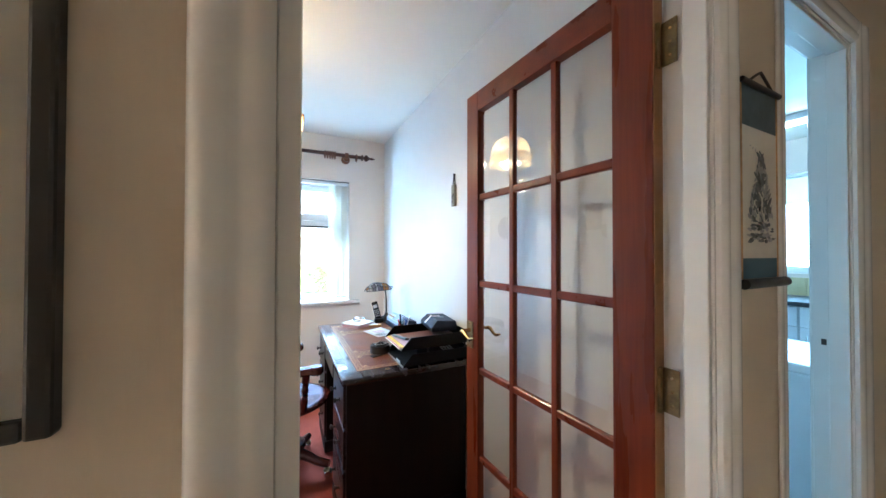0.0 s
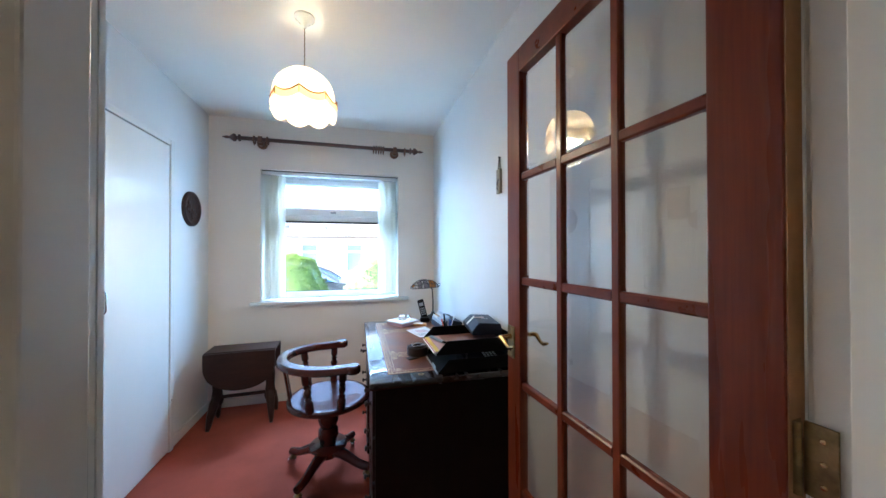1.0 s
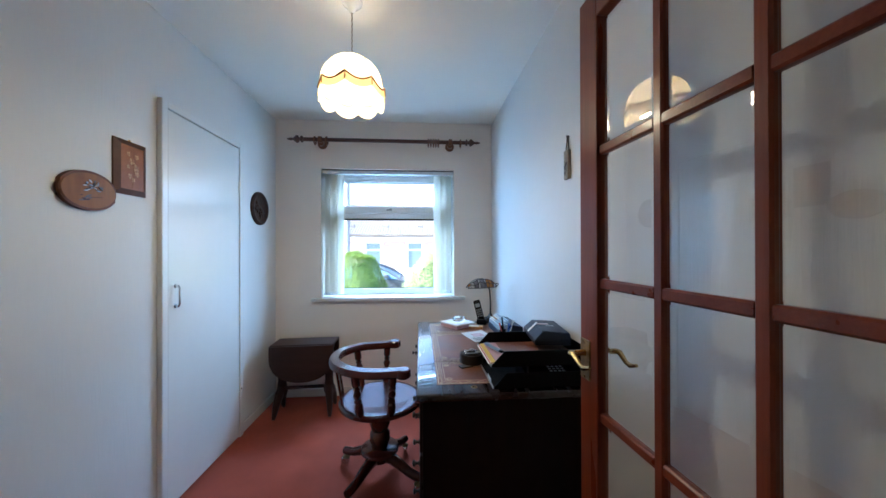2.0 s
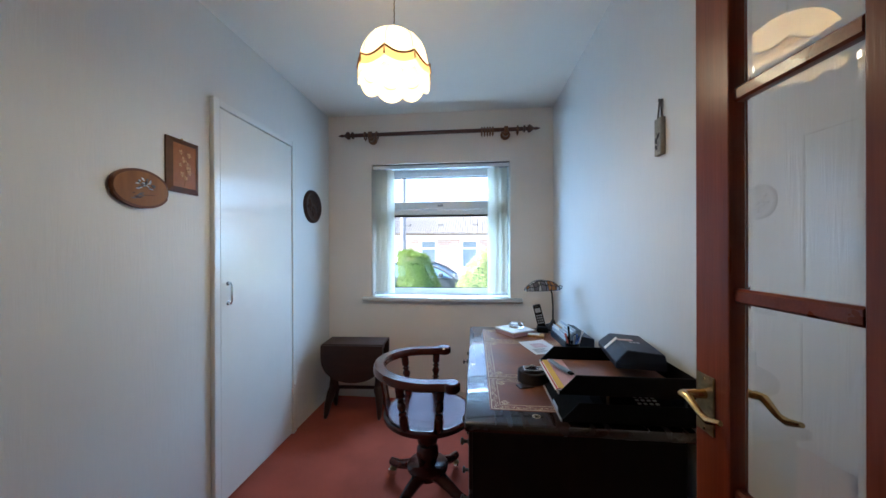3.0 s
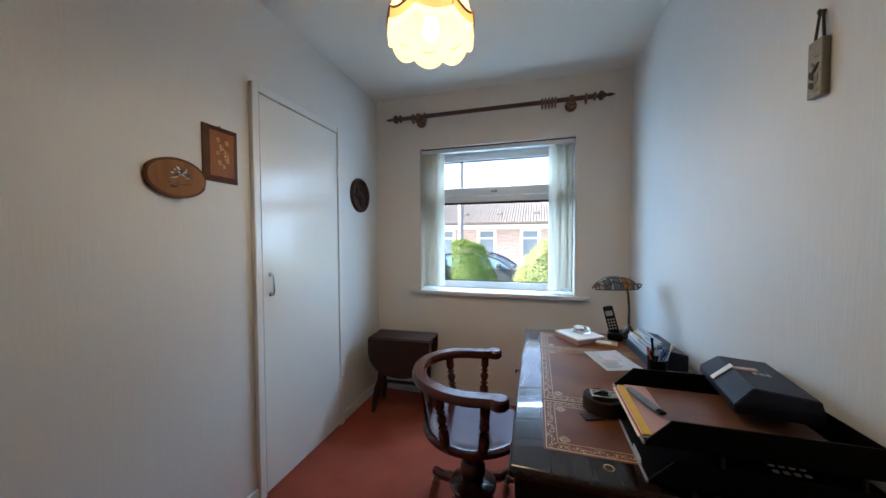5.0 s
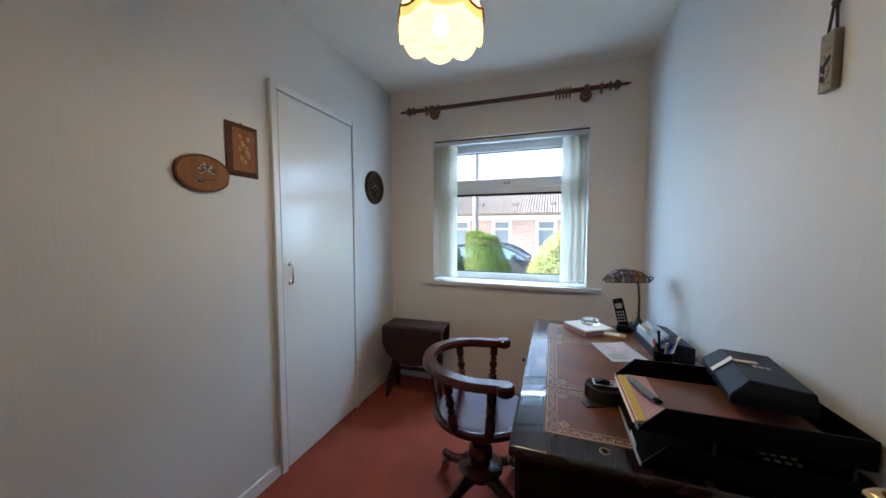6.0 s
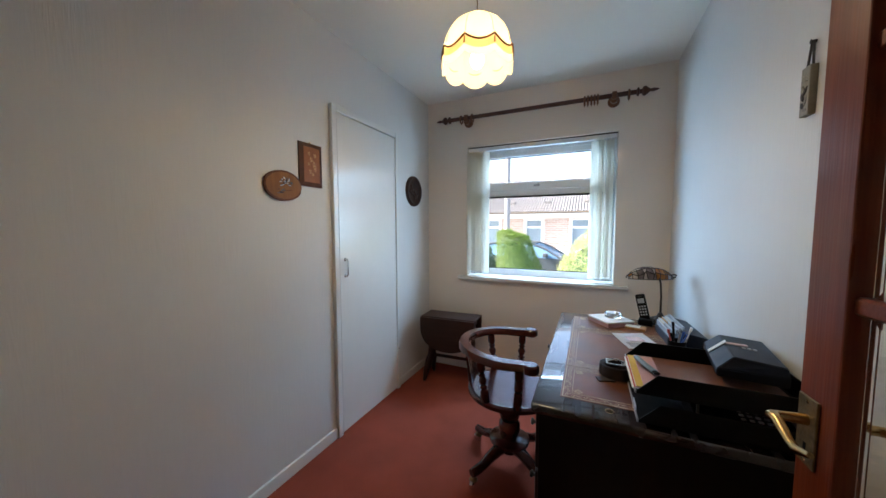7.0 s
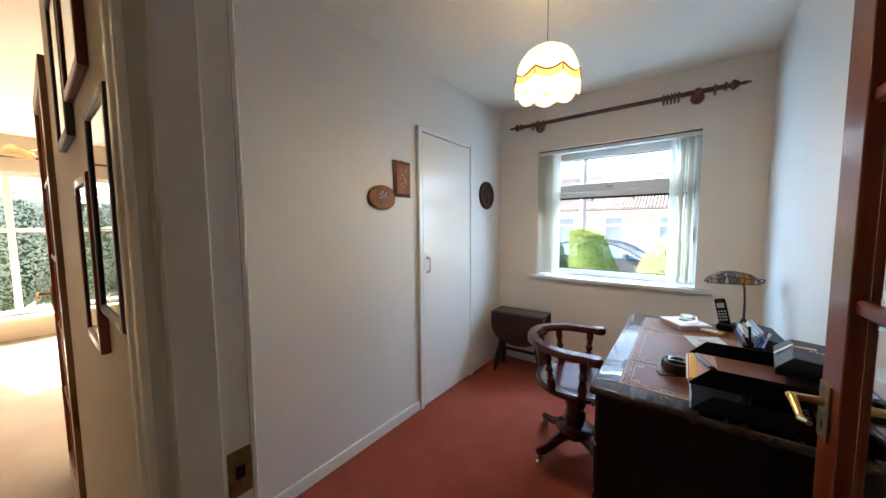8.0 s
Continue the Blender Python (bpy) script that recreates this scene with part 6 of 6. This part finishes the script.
def car():
    e = thing("parked_car", pose(-1.10, 11.1, GZ + 0.02), "dark blue-grey parked hatchback car", "car")
    L, W = 2.05, 0.86
    body = bmesh.new()
    side = [(-L, 0.35), (-L + 0.02, 0.62), (-L + 0.05, 0.85), (-1.72, 0.93), (-0.5, 0.93), (0.95, 0.90), (1.75, 0.80), (L, 0.62), (L, 0.32), (1.7, 0.20), (-1.7, 0.20)]
    vs = [[body.verts.new((x, y, z)) for x, z in side] for y in (-W, W)]
    body.faces.new(vs[0])
    body.faces.new(vs[1][::-1])
    for i in range(len(side)):
        j = (i + 1) % len(side)
        body.faces.new((vs[0][i], vs[0][j], vs[1][j], vs[1][i]))
    bmesh.ops.bevel(body, geom=list(body.edges), offset=0.05, segments=3, affect="EDGES")
    part("body", body, "car_paint", e, smooth=True)
    roof_line = [(-1.80, 0.93), (-1.52, 1.21), (-1.0, 1.33), (-0.3, 1.36), (0.22, 1.31), (0.60, 1.16), (1.0, 0.91)]
    for yy in (-1, 1):
        for a, b in zip(roof_line, roof_line[1:]):
            ia = W - 0.05 - 0.30 * (a[1] - 0.93)
            ib = W - 0.05 - 0.30 * (b[1] - 0.93)
            part("roof_rail", tube([(a[0], yy * ia, a[1]), (b[0], yy * ib, b[1])], 0.032, 8), "car_paint", e, smooth=True)
    roof = bmesh.new()
    pr = [[roof.verts.new((x, s * (W - 0.05 - 0.30 * (z - 0.93)), z + 0.01)) for x, z in roof_line[1:5]] for s in (-1, 1)]
    for i in range(3):
        roof.faces.new((pr[0][i], pr[0][i + 1], pr[1][i + 1], pr[1][i]))
    bmesh.ops.solidify(roof, geom=list(roof.faces), thickness=0.03)
    part("roof", roof, "car_paint", e, smooth=True)
    for s in (-1, 1):
        y = s * (W - 0.06)
        glass_side = bmesh.new()
        glass_side.faces.new([glass_side.verts.new((x, s * (W - 0.06 - 0.30 * (z - 0.93)), z)) for x, z in ((-1.70, 0.93), (-1.48, 1.19), (-1.0, 1.30), (-0.3, 1.33), (0.20, 1.28), (0.56, 1.14), (0.93, 0.92))])
        bmesh.ops.solidify(glass_side, geom=list(glass_side.faces), thickness=0.01)
        part("side_window", glass_side, "car_glass_sky", e)
        part("pillar", tube([(-0.35, s * (W - 0.045), 0.93), (-0.42, s * (W - 0.17), 1.33)], 0.035, 8), "black_plastic", e)
        part("door_mirror", box(0.52, 0.66, min(y, y + s * 0.2), max(y, y + s * 0.2), 0.95, 1.07, 0.03, 3), "car_paint", e, smooth=True)
        for x in (-1.28, 1.28):
            w = part("wheel", lathe([(0.0, -0.09), (0.24, -0.10), (0.31, -0.08), (0.32, 0.0), (0.31, 0.08), (0.24, 0.10), (0, 0.09)], 24, pose(x, s * (W - 0.08), 0.32, 90, 0, 0)), "tyre", e, smooth=True)
            part("rim", lathe([(0.0, 0.0), (0.20, 0.0), (0.21, 0.012), (0, 0.018)], 20, pose(x, s * (W + 0.018), 0.32, -90 * s, 0, 0)), "chrome", w, smooth=True)
        part("headlight", box(1.80, 1.98, *sorted((s * 0.45, s * 0.78)), 0.60, 0.74, 0.03), "grey_plastic", e)
    for x0, x1, z0, z1 in ((0.97, 0.26, 0.93, 1.29), (-1.76, -1.54, 0.95, 1.19)):
        ws = bmesh.new()
        ws.faces.new([ws.verts.new(p) for p in ((x0, -0.74, z0), (x0, 0.74, z0), (x1, 0.62, z1), (x1, -0.62, z1))])
        bmesh.ops.solidify(ws, geom=list(ws.faces), thickness=0.01)
        part("windscreen", ws, "car_glass_sky", e)


car()


def bungalow(x0, x1, name):
    """A row bungalow across the road: brick panels, white window bays and a ribbed tile roof."""
    y0, y1, ez, rz = 14.2, 21.2, 1.86, 3.62
    e = thing(name, pose(0, 0, 0), "low brick bungalow with white windows and ribbed tile roof", "house")
    bays = []
    x = x0 + 0.9
    while x < x1 - 1.2:
        bays.append((x, x + 0.68))
        x += 1.76
    bm = bmesh.new()
    spot = x0
    for a, b in bays:
        add_box(bm, spot, a, y0, y0 + 0.2, GZ, ez)
        add_box(bm, a, b, y0, y0 + 0.2, GZ, 0.45)
        add_box(bm, a, b, y0, y0 + 0.2, 1.62, ez)
        spot = b
    add_box(bm, spot, x1, y0, y0 + 0.2, GZ, ez)
    add_box(bm, x0, x0 + 0.2, y0 + 0.2, y1, GZ, ez)
    add_box(bm, x1 - 0.2, x1, y0 + 0.2, y1, GZ, ez)
    add_box(bm, x0 + 0.2, x1 - 0.2, y1 - 0.2, y1, GZ, ez)
    part("wall", bm, "brick", e, "pinkish brick wall")
    part("band", box(x0, x1, y0 - 0.03, y0 - 0.002, -0.20, 0.42), "render", e, "white painted panel under the windows")
    part("fascia", box(x0 - 0.05, x1 + 0.05, y0 - 0.36, y0 - 0.33, ez - 0.10, ez + 0.04), "upvc", e, "white fascia board")
    part("frieze", box(x0, x1, y0 - 0.025, y0 - 0.002, ez - 0.22, ez - 0.09), "render", e, "white painted band under the eaves")
    for a, b in bays:
        part("surround", box(a - 0.07, a, y0 - 0.025, y0 - 0.002, 0.42, ez - 0.22), "render", e)
        part("surround", box(b, b + 0.07, y0 - 0.025, y0 - 0.002, 0.42, ez - 0.22), "render", e)
    part("soffit", box(x0 - 0.05, x1 + 0.05, y0 - 0.33, y0 + 0.1, ez - 0.09, ez - 0.07), "upvc", e)
    part("gutter", tube([(x0 - 0.05, y0 - 0.41, ez), (x1 + 0.05, y0 - 0.41, ez)], 0.03, 8), "twig", e, smooth=True)
    for a, b in bays:
        w = part("window", box(a, b, y0 + 0.06, y0 + 0.12, 0.45, 0.51, 0.005), "upvc", e)
        for q in ((a, a + 0.06, 0.51, 1.62), (b - 0.06, b, 0.51, 1.62), (a + 0.06, b - 0.06, 1.56, 1.62), (a + 0.06, b - 0.06, 1.24, 1.32)):
            part("frame", box(q[0], q[1], y0 + 0.06, y0 + 0.12, q[2], q[3], 0.005), "upvc", w)
        part("pane", box(a + 0.06, b - 0.06, y0 + 0.085, y0 + 0.095, 0.51, 1.24), "house_glass_sky", w)
        part("pane", box(a + 0.06, b - 0.06, y0 + 0.085, y0 + 0.095, 1.32, 1.56), "house_glass_sky", w)
    # ribbed tiles, course by course
    yr = (y0 + y1) / 2
    wave, steps = 0.105, 6
    n = int((x1 - x0 + 0.1) / wave)
    for s in (-1, 1):
        verts, faces = [], []
        rows = 14
        for r in range(rows):
            f0, f1 = r / rows, (r + 1.12) / rows
            base = len(verts)
            for f, lift in ((f0, 0.014), (min(f1, 1.0), 0.0)):
                for i in range(n * steps + 1):
                    px = x0 - 0.05 + i * wave / steps
                    hz = 0.038 * (0.5 + 0.5 * math.cos(2 * math.pi * i / steps)) ** 0.7
                    yy = (y0 - 0.42) + (yr - y0 + 0.42) * f if s < 0 else (y1 + 0.42) - (y1 + 0.42 - yr) * f
                    verts.append((px, yy, ez + 0.02 + (rz - ez) * f + hz + lift))
            m = n * steps + 1
            for i in range(n * steps):
                faces.append((base + i, base + i + 1, base + m + i + 1, base + m + i))
        mesh = bpy.data.meshes.new("roof_slope")
        mesh.from_pydata(verts, [], faces)
        mesh.materials.append(M["tile"])
        ob = new("roof", mesh)
        ob.parent = e
        tagged(ob, "brown ribbed tile roof slope", kind="stuff")
    part("ridge", tube([(x0 - 0.05, yr, rz + 0.02), (x1 + 0.05, yr, rz + 0.02)], 0.11, 10), "tile", e, smooth=True)
    for vx in (x0 + 7.18, x0 + 8.64, x0 + 10.14, x0 + 11.64):
        fz = ez + 0.02 + (rz - ez) * 0.25
        part("roof_vent", box(vx, vx + 0.24, y0 + 0.34, y0 + 0.62, fz - 0.10, fz + 0.055, 0.03), "tile", e)
    gable = bmesh.new()
    for gx in (x0, x1 - 0.2):
        vs = [[gable.verts.new((gx + dx, y, z)) for y, z in ((y0, ez), (y1, ez), (yr, rz))] for dx in (0, 0.2)]
        gable.faces.new(vs[0])
        gable.faces.new(vs[1][::-1])
        for i in range(3):
            gable.faces.new((vs[0][i], vs[0][(i + 1) % 3], vs[1][(i + 1) % 3], vs[1][i]))
    part("gable", gable, "brick", e)
    return e


bungalow(-9.75, 7.2, "bungalow")


def telegraph_pole():
    e = thing("telegraph_pole", pose(-2.22, 12.7, GZ), "tall weathered wooden telegraph pole", "pole")
    part("post", tube([(0, 0, 0), (0, 0, 4), (0.02, 0, 8.2)], [0.11, 0.10, 0.085], 12), "pole", e, smooth=True)
    part("step_iron", tube([(-0.11, -0.10, 3.4), (-0.24, -0.10, 3.42)], 0.012, 6), "lead", e)


telegraph_pole()
